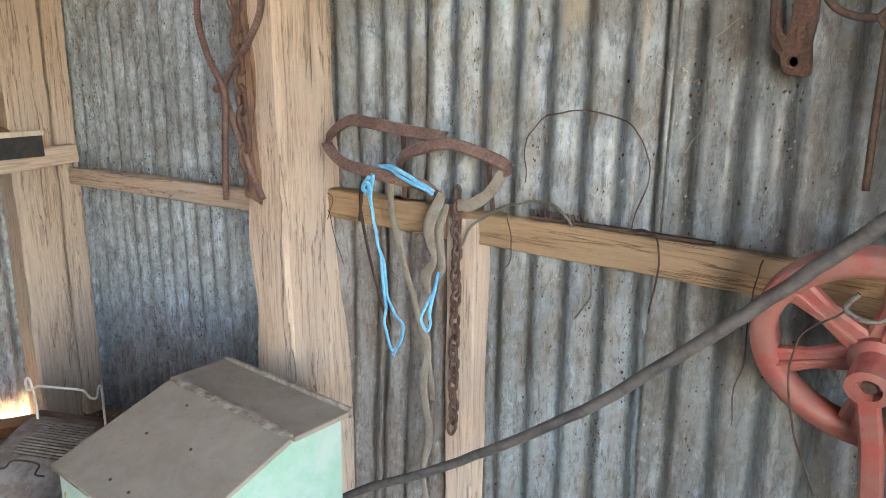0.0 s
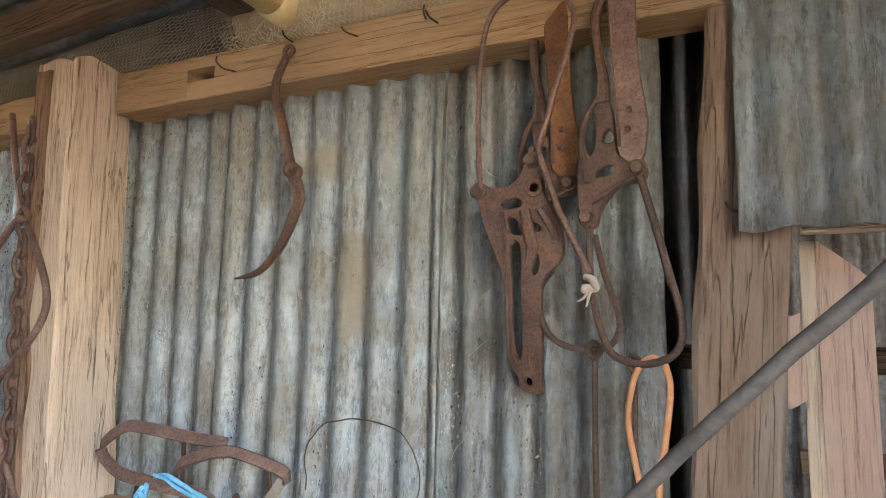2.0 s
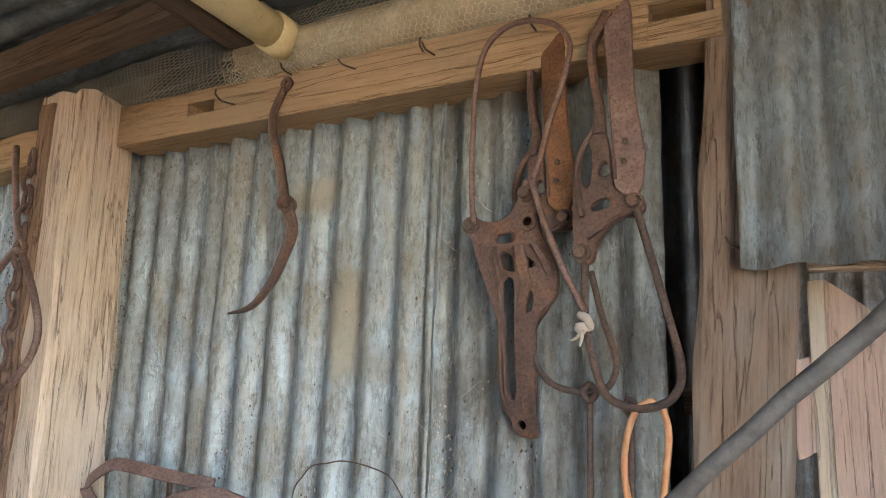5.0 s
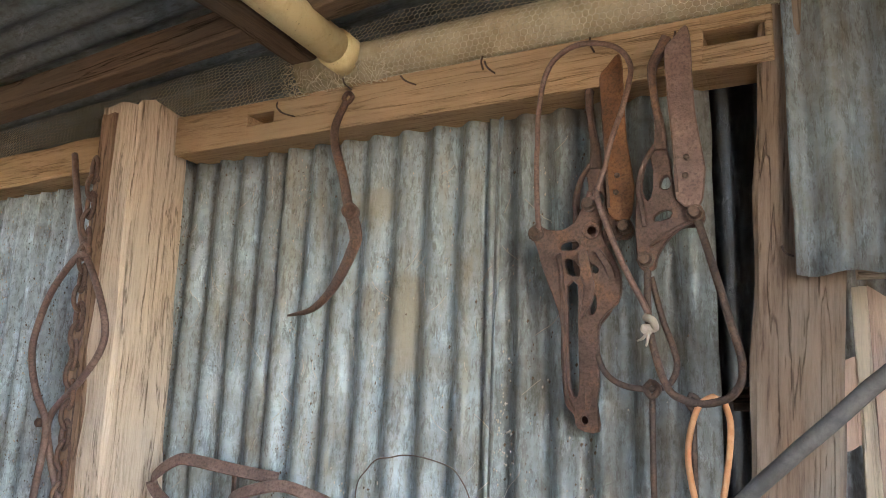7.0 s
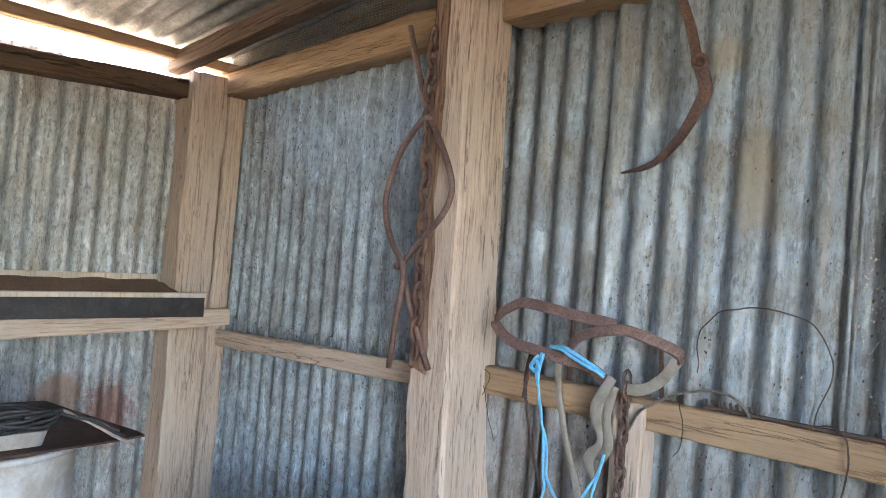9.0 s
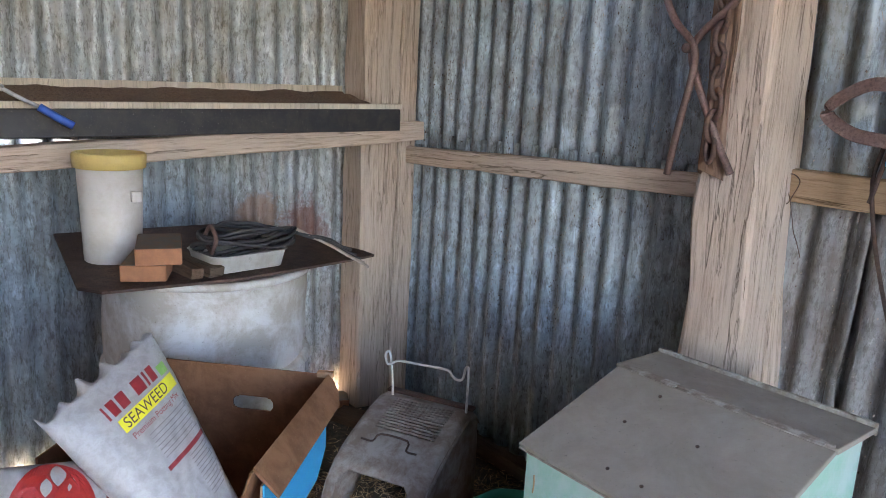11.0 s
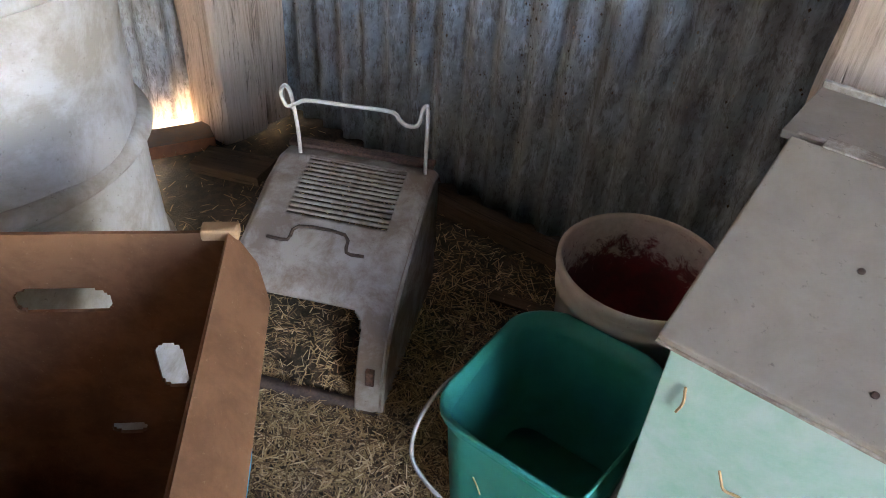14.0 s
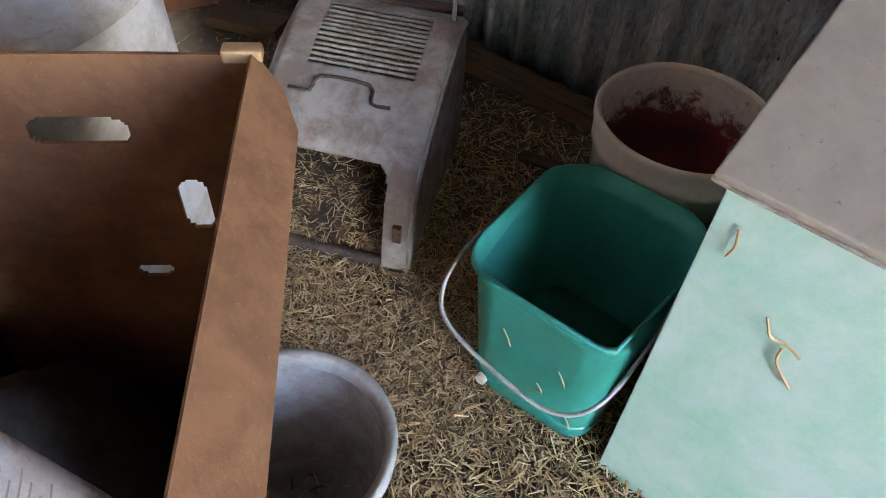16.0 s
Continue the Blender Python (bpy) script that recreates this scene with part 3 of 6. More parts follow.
timber("post", (-3.31, 1.285, 0), (-3.31, 1.285, 2.30), 0.17, 0.17, M_WOOD, "pale split corner post", "post", 0.006)
timber("post", (-3.315, 1.43, 0), (-3.315, 1.43, 2.225), 0.14, 0.09, M_WOOD, "pale timber strip beside the corner post", "post", 0.004)
timber("post", (-1.09, 1.445, 0), (-1.085, 1.445, 1.2), 0.09, 0.06, M_WOOD, "short pale stud under the rail", "post", 0.003)
timber("post", (-0.075, 1.46, 0), (0.085, 1.46, 2.62), 0.15, 0.13, M_WOOD_G, "grey weathered door post with deep cracks", "post", 0.006)
timber("rail", (-1.665, 1.455, 1.178), (0.0, 1.455, 1.178), 0.05, 0.08, M_WOOD_Y, "brown sawn rail nailed across the tin wall", "rail", 0.003)
timber("rail", (-3.4, 1.45, 1.10), (-1.76, 1.45, 1.148), 0.05, 0.07, M_WOOD, "pale rail between the corner and the tall post", "rail", 0.003)
timber("rail", (-3.13, -1.5, 1.015), (-3.13, 1.41, 1.215), 0.05, 0.075, M_WOOD, "pale rail across the end wall", "rail", 0.003)
plate = timber("beam", (-3.47, 1.44, 2.285), (-1.79, 1.44, 2.325), 0.11, 0.115, M_WOOD_Y, "old brown top plate with nail holes", "beam", 0.004)
timber("beam", (-3.33, -1.7, 2.05), (-3.33, 1.37, 2.235), 0.1, 0.085, M_WOOD_D, "brown top plate of the end wall", "beam", 0.004)
timber("batten", (-3.36, -1.0, 2.372), (-3.36, 3.3, 2.385), 0.06, 0.05, M_WOOD_Y, "roof batten along the eave", "batten", 0.003)
timber("rafter", (-3.42, 1.19, 2.345), (0.9, 1.19, 2.645), 0.07, 0.085, M_WOOD_D, "sawn rafter under the roof sheets", "rafter", 0.003)
timber("batten", (-2.15, -1.0, 2.478), (-2.15, 1.16, 2.478), 0.06, 0.045, M_WOOD_Y, "roof batten with peeling bark", "batten", 0.004)
timber("beam", (-1.10, -1.0, 2.5), (-1.10, 1.5, 2.5), 0.085, 0.09, M_WOOD_D, "dark cross beam under the roof", "beam", 0.004)


def mortised_beam():
    bm = bmesh.new()
    lo, hi, f, b = 2.27, 2.388, 1.385, 1.495
    holes = [(-1.317, -1.225), (-0.11, 0.005)]
    x = -1.59
    for h0, h1 in holes:
        add_box(bm, (x, f, lo), (h0, b, hi), 0.004)
        add_box(bm, (h0 - 0.004, f + 0.001, lo), (h1 + 0.004, b, 2.322), 0.003)
        add_box(bm, (h0 - 0.004, f + 0.001, 2.354), (h1 + 0.004, b, hi), 0.003)
        add_box(bm, (h0 - 0.004, b - 0.02, 2.31), (h1 + 0.004, b - 0.002, 2.36))
        x = h1
    add_box(bm, (x, f, lo), (0.02, b, hi), 0.004)
    bmesh.ops.transform(bm, matrix=Matrix(((0, 0, 1, 0), (0, 1, 0, 0), (-1, 0, 0, 0), (0, 0, 0, 1))).inverted(), verts=bm.verts[:])
    tagged(part("beam", bm, M_WOOD_Y, None, "", Matrix(((0, 0, 1, 0), (0, 1, 0, 0), (-1, 0, 0, 0), (0, 0, 0, 1)))), "brown squared beam with two empty mortise holes", "beam", "", "structure")


mortised_beam()

# ---- door opening beside the grey post ----
patch = tagged(part("corrugated_sheet", sheet_bm(0.95, 0.86, 0.105, 0.021, seed=61, ragged=0.006), M_TIN, None, "", pose(0.035, 1.345, 1.838, -3, 0, 0), smooth=True), "galvanised sheet nailed over the top of the opening", "tin sheet", "", "structure")
timber("batten", (0.13, 1.4, 1.85), (0.84, 1.4, 1.85), 0.03, 0.03, M_WOOD, "batten behind the hanging sheet", "batten", 0.002)


def slant_board():
    """An upright board sawn off at a slant, with a paler arris on its near edge."""
    b = thing("board", pose(0.14, 1.53, 0), "upright pinkish board with a slanting sawn top", "board")
    bm = bmesh.new()
    outl = [(0.012, 0.0), (0.1, 0.0), (0.1, 1.765), (0.075, 1.79), (0.04, 1.82), (0.012, 1.842)]
    f = [bm.verts.new((x, 0, z)) for x, z in outl]
    k = [bm.verts.new((x, 0.024, z)) for x, z in outl]
    bm.faces.new(f)
    bm.faces.new(k[::-1])
    for i in range(6):
        bm.faces.new((f[(i + 1) % 6], f[i], k[i], k[(i + 1) % 6]))
    part("face_board", bm, M_BOARD, b)
    part("edge_strip", timber_bm(0.026, 0.03, 1.84, 0.002, 3.0, 0.006), M_PLINE, b, "pale bare timber edge", pose(-0.002, 0.012, 0))


slant_board()
timber("board", (0.112, 1.545, 1.54), (0.112, 1.545, 1.70), 0.034, 0.02, M_BOARD, "broken scrap of pink painted board nailed behind the post", "board", 0.004, knock=0.02)
timber("rail", (-0.1, 1.6, 1.62), (0.3, 1.6, 1.62), 0.05, 0.05, M_WOOD_X, "dark rail behind the pink boards", "rail", 0.003)
# dark timber colour on these two carries the shade of the unlit room
timber("board", (0.5, 2.4, 0.0), (0.52, 2.4, 1.8), 0.16, 0.03, M_WOOD_D, "board standing in the room behind, its shade put into dark timber colour", "board", 0.004)
timber("rail", (0.1, 2.6, 1.3), (1.3, 2.6, 1.3), 0.05, 0.07, M_WOOD_D, "rail in the room behind, its shade put into dark timber colour", "rail", 0.004)
timber("post", (1.12, 1.46, 0), (1.12, 1.46, 2.65), 0.14, 0.13, M_WOOD_G, "grey post at the far side of the opening", "post", 0.006)


def straw_bm(n, x0, x1, y0, y1, z, rng, zfun=None, long=0.05, flat=0.35, keep=None):
    verts, faces = [], []
    while n > 0:
        x, y = rng.uniform(x0, x1), rng.uniform(y0, y1)
        if keep and not keep(x, y):
            n -= 0.3
            continue
        n -= 1
        ln, w = rng.uniform(0.3, 1.0) * long, rng.uniform(0.0006, 0.0016)
        a, p = rng.uniform(0, 6.283), rng.uniform(-flat, flat)
        d = Vector((math.cos(a) * math.cos(p), math.sin(a) * math.cos(p), math.sin(p)))
        s = d.cross(Vector((0, 0, 1))).normalized() * w
        u = s.cross(d).normalized() * w * 0.7
        zz = (zfun(x, y) if zfun else z) + rng.uniform(0.0, 0.016) + abs(d.z) * ln / 2
        c = Vector((x, y, zz))
        bend = Vector((0, 0, rng.uniform(-0.05, 0.04) * ln))
        i = len(verts)
        for k, q in enumerate((c - d * ln / 2 + bend, c, c + d * ln / 2 + bend)):
            verts += [q + s, q + u, q - s]
        for k in (0, 3):
            faces += [(i + k, i + k + 1, i + k + 4, i + k + 3), (i + k + 1, i + k + 2, i + k + 5, i + k + 4), (i + k + 2, i + k, i + k + 3, i + k + 5)]
    me = bpy.data.meshes.new("straw")
    me.from_pydata([tuple(v) for v in verts], [], faces)
    me.materials.append(M_STRAW)
    return me


RNG = random.Random(4)


def thick(x, y):
    d = math.hypot((x + 2.1) / 0.75, (y - 0.6) / 0.75)
    return RNG.random() < max(0.05, 1.15 - d)


tagged(new("straw_litter", straw_bm(46000, -3.0, -1.3, 0.1, 1.45, 0.0, RNG, None, 0.038, 0.35, thick)), "loose dry straw strewn over the earth floor", "straw", "", "stuff")
tagged(new("dark_litter", straw_bm(2500, -3.35, -1.2, 0.0, 1.45, 0.0, RNG, None, 0.03)), "scattered bits of old straw on dark earth", "straw", "", "stuff")


# ---- wire netting and pipes under the roof ----
def netting(n_u, n_v, cell, place, r=0.0015, drop=None):
    """Hexagonal wire mesh: place maps (u, v) in metres to a point."""
    rng = random.Random(9)
    verts, faces = [], []
    w, h = cell, cell * 0.58

    def edge(a, b):
        p, q = place(*a), place(*b)
        d = (q - p).normalized()
        s = d.cross(Vector((0.2, 1, 0.3))).normalized() * r
        t = s.cross(d).normalized() * r
        i = len(verts)
        for c in (p, q):
            verts.extend([c + s, c - s * 0.5 + t, c - s * 0.5 - t])
        faces.extend([(i, i + 1, i + 4, i + 3), (i + 1, i + 2, i + 5, i + 4), (i + 2, i, i + 3, i + 5)])

    for j in range(n_v):
        for i in range(n_u):
            if drop and drop(i / n_u, j / n_v, rng):
                continue
            u0 = (i + 0.5 * (j % 2)) * w
            v0 = j * h * 1.5

            def jt(a, b):
                k = 0.16 * w
                return (a + k * noise.noise(Vector((a * 40, b * 40, 1))), b + k * noise.noise(Vector((a * 40, b * 40, 7))))
            top, tr, tl = jt(u0, v0 + h * 0.5), jt(u0 + w / 2, v0), jt(u0 - w / 2, v0)
            edge(tl, top)
            edge(top, tr)
            edge(top, jt(u0, v0 + h * 1.5))
    me = bpy.data.meshes.new("netting")
    me.from_pydata([tuple(v) for v in verts], [], faces)
    me.materials.append(M_NET)
    return me


def net_place(u, v):
    x = -3.35 + u
    sag = 0.02 * noise.noise(Vector((x * 2.2, v * 6, 2))) + 0.012 * noise.noise(Vector((x * 9, v * 11, 5)))
    return Vector((x, 1.40 + 0.35 * v + sag, 2.30 + 0.035 * (u / 1.7 if u < 1.7 else 1) + 0.055 + 0.9 * v + 0.03 * noise.noise(Vector((x * 1.7, 3, 1)))))


tagged(new("wire_netting", netting(200, 25, 0.017, net_place, 0.0009)), "torn dusty hexagonal wire netting stretched above the beam", "netting", "", "stuff")


def bundle_place(u, v):
    a = v / 0.062 + 0.6 * noise.noise(Vector((u * 30, v * 30, 3)))
    rr = 0.056 + 0.016 * noise.noise(Vector((u * 25, a * 2, 8)))
    return Vector((-1.17 + u, 1.40 + rr * math.cos(a), 2.425 + rr * 0.8 * math.sin(a)))


tagged(new("wire_netting_bundle", netting(24, 27, 0.0135, bundle_place, 0.001)), "crumpled roll of netting bunched at the pipe joint", "netting", "", "stuff")
tagged(new("wire_netting_wrap", netting(75, 24, 0.015, lambda u, v: Vector((-0.86 + u, 1.395 + 0.0555 * math.cos(v / 0.055), 2.443 + 0.0555 * math.sin(v / 0.055))), 0.001)), "netting wrapped round the level pipe", "netting", "", "stuff")
for k, (a, b) in enumerate((((-1.2, 1.36, 2.56), (-0.99, 1.37, 2.43)), ((-1.18, 1.34, 2.53), (-0.97, 1.36, 2.455)), ((-1.22, 1.35, 2.55), (-1.01, 1.35, 2.40)))):
    tagged(part("net_strand", tube([a, tuple((p + q) / 2 + 0.012 * (k - 1) for p, q in zip(a, b)), b], 0.0035, 5, 5, wob=0.012), M_NET), "torn twisted strand of netting hanging by the pipe", "netting", "torn strands")

pipe = thing("pipe", None, "cream plastic pipe elbowed under the roof", "pipe")
part("cross_pipe", tube([(-0.975, 1.365, 2.452), (-0.972, 0.4, 2.475), (-0.97, -0.95, 2.5)], 0.045, 20, 3), M_PIPE, pipe, "cream pipe", smooth=True)
part("collar", tube([(-0.975, 1.37, 2.452), (-0.974, 1.30, 2.453)], 0.051, 20), M_PIPE, pipe, smooth=True)
part("level_pipe", tube([(-1.13, 1.395, 2.443), (-0.4, 1.395, 2.443), (0.3, 1.395, 2.443)], 0.053, 20, 3), M_PIPE_G, pipe, "dusty pipe lying on the beam", smooth=True)

# ---- iron hanging on the wall ----


def xz(pts, y, y2=None):
    """Points (x, z) at depth y, running to y2."""
    y2 = y if y2 is None else y2
    n = len(pts) - 1
    return [(x, y + (y2 - y) * i / n, z) for i, (x, z) in enumerate(pts)]


def casting(outline, holes, y0, y1, thick, fine=3):
    """A cast plate with rounded outline and holes in x and z; its depth runs from y0 at the top to y1 at the foot."""
    bm = bmesh.new()
    zs = [z for _, z in outline]
    z0, z1 = min(zs), max(zs)
    for loop, n in [(outline, fine)] + [(h, 2) for h in holes]:
        pts = [Vector((x, 0, z)) for x, z in loop]
        ring = spline(pts[-2:] + pts + pts[:2], n)[2 * n:-2 * n - 1 + n] if len(pts) > 4 else pts
        ring = ring[:len(pts) * n]
        vs = [bm.verts.new(p) for p in ring]
        for a, b in zip(vs, vs[1:] + vs[:1]):
            bm.edges.new((a, b))
    bmesh.ops.triangle_fill(bm, use_beauty=True, use_dissolve=False, edges=bm.edges[:])
    front = bm.faces[:]
    r = bmesh.ops.extrude_face_region(bm, geom=front)
    moved = [g for g in r["geom"] if isinstance(g, bmesh.types.BMVert)]
    bmesh.ops.translate(bm, verts=moved, vec=(0, thick, 0))
    bmesh.ops.recalc_face_normals(bm, faces=bm.faces[:])
    sharp = [e for e in bm.edges if len(e.link_faces) == 2 and e.calc_face_angle(0) > 1.0 and all(abs(v.co.y) < 1e-5 for v in e.verts)]
    bmesh.ops.bevel(bm, geom=sharp, offset=0.0022, segments=1, affect="EDGES", profile=0.5)
    for v in bm.verts:
        f = (z1 - v.co.z) / (z1 - z0)
        v.co.y += y0 + (y1 - y0) * f * f + 0.0015 * noise.noise(v.co * 40)
    return bm


def ring_hole(x, z, r):
    return [(x + r * math.cos(a), z + r * 1.1 * math.sin(a)) for a in (2 * math.pi * i / 8 for i in range(8))]


def bolt_head(r):
    return [(r, 0), (r, 0.005), (r * 0.8, 0.006), (r * 0.62, 0.017)]


def bracket_low():
    t = thing("plough_bracket", pose(-0.385, 1.35, 1.54), "rusted cast iron plough bracket hung by a wire bail", "plough part", "plough brackets")
    inv = t.matrix_basis.inverted()

    def put(name, bm, mat=M_RUST, smooth=False):
        bmesh.ops.transform(bm, matrix=inv, verts=bm.verts[:])
        return part(name, bm, mat, t, smooth=smooth)
    body = [(-0.460, 1.944), (-0.450, 1.966), (-0.424, 1.952), (-0.394, 1.949), (-0.368, 1.962), (-0.352, 1.988), (-0.342, 2.009), (-0.320, 2.006), (-0.309, 1.98), (-0.312, 1.945), (-0.304, 1.917), (-0.281, 1.868), (-0.276, 1.83), (-0.285, 1.798), (-0.322, 1.762), (-0.330, 1.70), (-0.335, 1.633), (-0.342, 1.60), (-0.344, 1.545), (-0.387, 1.55), (-0.393, 1.578), (-0.408, 1.602), (-0.409, 1.68), (-0.404, 1.74), (-0.408, 1.785), (-0.436, 1.869), (-0.448, 1.915)]
    holes = [[(-0.399, 1.912), (-0.394, 1.922), (-0.366, 1.925), (-0.358, 1.915), (-0.366, 1.907), (-0.392, 1.906)],
             [(-0.342, 1.951), (-0.323, 1.950), (-0.318, 1.936), (-0.335, 1.935)],
             [(-0.388, 1.885), (-0.374, 1.887), (-0.357, 1.868), (-0.360, 1.853), (-0.384, 1.858)],
             [(-0.385, 1.835), (-0.364, 1.836), (-0.367, 1.76), (-0.372, 1.68), (-0.376, 1.63), (-0.383, 1.612), (-0.394, 1.63), (-0.392, 1.70), (-0.388, 1.77)],
             [(-0.346, 1.874), (-0.336, 1.877), (-0.321, 1.866), (-0.325, 1.857), (-0.340, 1.864)],
             [(-0.330, 1.816), (-0.327, 1.80), (-0.331, 1.782), (-0.340, 1.776), (-0.343, 1.787), (-0.337, 1.802)],
             ring_hole(-0.371, 1.568, 0.0075)]
    put("body", casting(body, holes, 1.338, 1.43, 0.012))
    put("left_flange", strap(xz([(-0.398, 1.90), (-0.394, 1.82), (-0.398, 1.70), (-0.402, 1.625), (-0.392, 1.59)], 1.34, 1.425), 0.008, 0.026, widths=(0.7, 1, 1, 1, 0.8)))
    put("right_rib", strap(xz([(-0.318, 1.9), (-0.298, 1.865), (-0.293, 1.83), (-0.308, 1.79), (-0.337, 1.755), (-0.352, 1.70), (-0.357, 1.62), (-0.362, 1.59)], 1.337, 1.42), 0.018, 0.014, widths=(0.6, 1, 1.1, 1.1, 1.2, 1.2, 1, 0.7)))
    put("tongue", strap(xz([(-0.350, 1.90), (-0.343, 1.85), (-0.340, 1.83), (-0.348, 1.80), (-0.361, 1.77)], 1.342, 1.37), 0.018, 0.022, widths=(1.1, 1.2, 1.3, 1, 0.6)))
    put("boss", lathe([(0.019, 0), (0.017, 0.004), (0.010, 0.004), (0.009, 0.0)], 14, m=pose(-0.331, 1.341, 1.943, 90, 0, 0)))
    put("foot_boss", lathe([(0.015, 0), (0.014, 0.004), (0.008, 0.004), (0.008, 0.0)], 14, m=pose(-0.371, 1.43, 1.568, 90, 0, 0)))
    for x, z in ((-0.446, 1.943), (-0.333, 1.996)):
        put("bolt", lathe(bolt_head(0.017), 10, m=pose(x, 1.334, z, 90, 0, 0)), M_BOLT)
    put("bail", tube(xz([(-0.437, 1.945), (-0.444, 2.09), (-0.436, 2.24), (-0.415, 2.31), (-0.375, 2.34), (-0.325, 2.343), (-0.272, 2.322), (-0.246, 2.285), (-0.25, 2.23), (-0.285, 2.12), (-0.312, 2.03), (-0.318, 2.008), (-0.332, 2.006), (-0.33, 2.02)], 1.325), 0.0058, 10, 8, wob=0.002), M_RUST_P, True)
    put("tail_rod", tube(xz([(-0.318, 2.02), (-0.303, 1.97), (-0.265, 1.87), (-0.226, 1.79), (-0.215, 1.767)], 1.322, 1.31), 0.0062, 10, 6), M_RUST_P, True)


def bracket_high(dx, y, mat, blade_mat, with_bolts):
    t = thing("plough_bracket", pose(-0.17 + dx, y, 1.9), "rusted cast iron plough bracket hung from a nail", "plough part", "plough brackets")
    inv = t.matrix_basis.inverted()

    def put(name, bm, m2=mat, smooth=False):
        bmesh.ops.transform(bm, matrix=inv @ Matrix.Translation((dx, y - 1.33, 0)), verts=bm.verts[:])
        return part(name, bm, m2, t, smooth=smooth)
    put("left_arm", strap(xz([(-0.172, 2.325), (-0.186, 2.30), (-0.203, 2.262), (-0.198, 2.19), (-0.19, 2.14), (-0.19, 2.09)], 1.33), 0.017, 0.026, widths=(1.2, 1, 0.9, 0.8, 1.0, 1.4)))
    plate = [(-0.195, 2.112), (-0.176, 2.084), (-0.168, 2.02), (-0.16, 1.985), (-0.124, 1.98), (-0.113, 1.952), (-0.125, 1.936), (-0.155, 1.934), (-0.18, 1.915), (-0.201, 1.885), (-0.208, 1.861), (-0.227, 1.855), (-0.24, 1.872), (-0.243, 1.93), (-0.24, 1.994), (-0.236, 2.037), (-0.224, 2.076)]
    holes = [[(-0.213, 2.082), (-0.224, 2.05), (-0.228, 2.015), (-0.216, 1.993), (-0.206, 2.014), (-0.206, 2.056)],
             [(-0.189, 2.033), (-0.179, 2.038), (-0.172, 2.02), (-0.18, 2.012), (-0.192, 2.016)],
             [(-0.206, 1.96), (-0.19, 1.97), (-0.174, 1.97), (-0.176, 1.956), (-0.203, 1.95)]]
    put("plate", casting(plate, holes, 1.326, 1.34, 0.013))
    blade = [(-0.135, 2.338), (-0.126, 2.31), (-0.125, 2.24), (-0.121, 2.15), (-0.109, 2.06), (-0.108, 2.03), (-0.12, 1.97), (-0.16, 1.985), (-0.163, 2.05), (-0.166, 2.12), (-0.172, 2.22), (-0.176, 2.29), (-0.16, 2.312)]
    put("blade", casting(blade, [], 1.312, 1.318, 0.009), blade_mat)
    put("blade_flange", strap(xz([(-0.174, 2.285), (-0.17, 2.2), (-0.163, 2.10), (-0.16, 2.0)], 1.332), 0.007, 0.034))
    put("rim_rib", strap(xz([(-0.2, 2.10), (-0.222, 2.065), (-0.234, 2.02), (-0.228, 1.985), (-0.222, 1.94)], 1.325), 0.010, 0.010))
    put("brace_rib", strap(xz([(-0.214, 1.9), (-0.195, 1.912), (-0.165, 1.93), (-0.135, 1.943)], 1.326), 0.008, 0.010))
    for x, z in ((-0.128, 1.957), (-0.221, 1.873)) if with_bolts else ((-0.128, 1.957),):
        put("bolt", lathe(bolt_head(0.017), 8, m=pose(x, 1.32, z, 90, 0, 0)), M_BOLT)
    for x, z in ((-0.14, 2.066), (-0.143, 2.03)):
        put("rivet", lathe([(0.006, 0), (0.006, 0.003), (0.003, 0.005)], 8, m=pose(x, 1.313, z, 90, 0, 0)), M_BOLT)


bracket_low()
bracket_high(0.0, 1.33, M_RUST, M_RUST_P, True)
bracket_high(-0.148, 1.40, M_RUST, M_RUST_O, False)


def iron(name, label, category, pieces, group=""):
    t = thing(name, None, label, category, group)
    for pn, bm, mat in pieces:
        part(pn, bm, mat, t, smooth=True)
    return t


iron("iron_bail", "bent rusty iron rod bail hanging from a bracket bolt", "iron rod", [
    ("rod", tube(xz([(-0.128, 1.957), (-0.105, 1.87), (-0.075, 1.75), (-0.060, 1.685), (-0.064, 1.645), (-0.085, 1.62), (-0.125, 1.609), (-0.16, 1.614), (-0.19, 1.635), (-0.212, 1.70), (-0.223, 1.77), (-0.223, 1.87)], 1.322, 1.345), 0.0072, 10, 7), M_RUST_D),
    ("eye", tube(xz([(-0.149, 1.625), (-0.137, 1.612), (-0.146, 1.597), (-0.158, 1.61)], 1.345), 0.0055, 8, 5, True), M_RUST_D),
    ("hanging_rod", tube(xz([(-0.149, 1.605), (-0.15, 1.45), (-0.152, 1.315)], 1.36), 0.0055, 8, 3), M_RUST_D)], "iron bails")
iron("iron_bail", "dark iron rod bail behind the brackets", "iron rod", [
    ("rod", tube(xz([(-0.224, 1.85), (-0.205, 1.77), (-0.185, 1.71), (-0.18, 1.675), (-0.195, 1.643), (-0.228, 1.633), (-0.28, 1.638), (-0.315, 1.66), (-0.333, 1.70), (-0.335, 1.76)], 1.385), 0.0062, 10, 7), M_RUST_D),
    ("eye", tube(xz([(-0.227, 1.648), (-0.213, 1.634), (-0.227, 1.618), (-0.241, 1.634)], 1.38), 0.006, 8, 5, True), M_RUST_D),
    ("hanging_rod", tube(xz([(-0.227, 1.622), (-0.228, 1.5), (-0.227, 1.362)], 1.385), 0.006, 8, 3), M_RUST_D)], "iron bails")
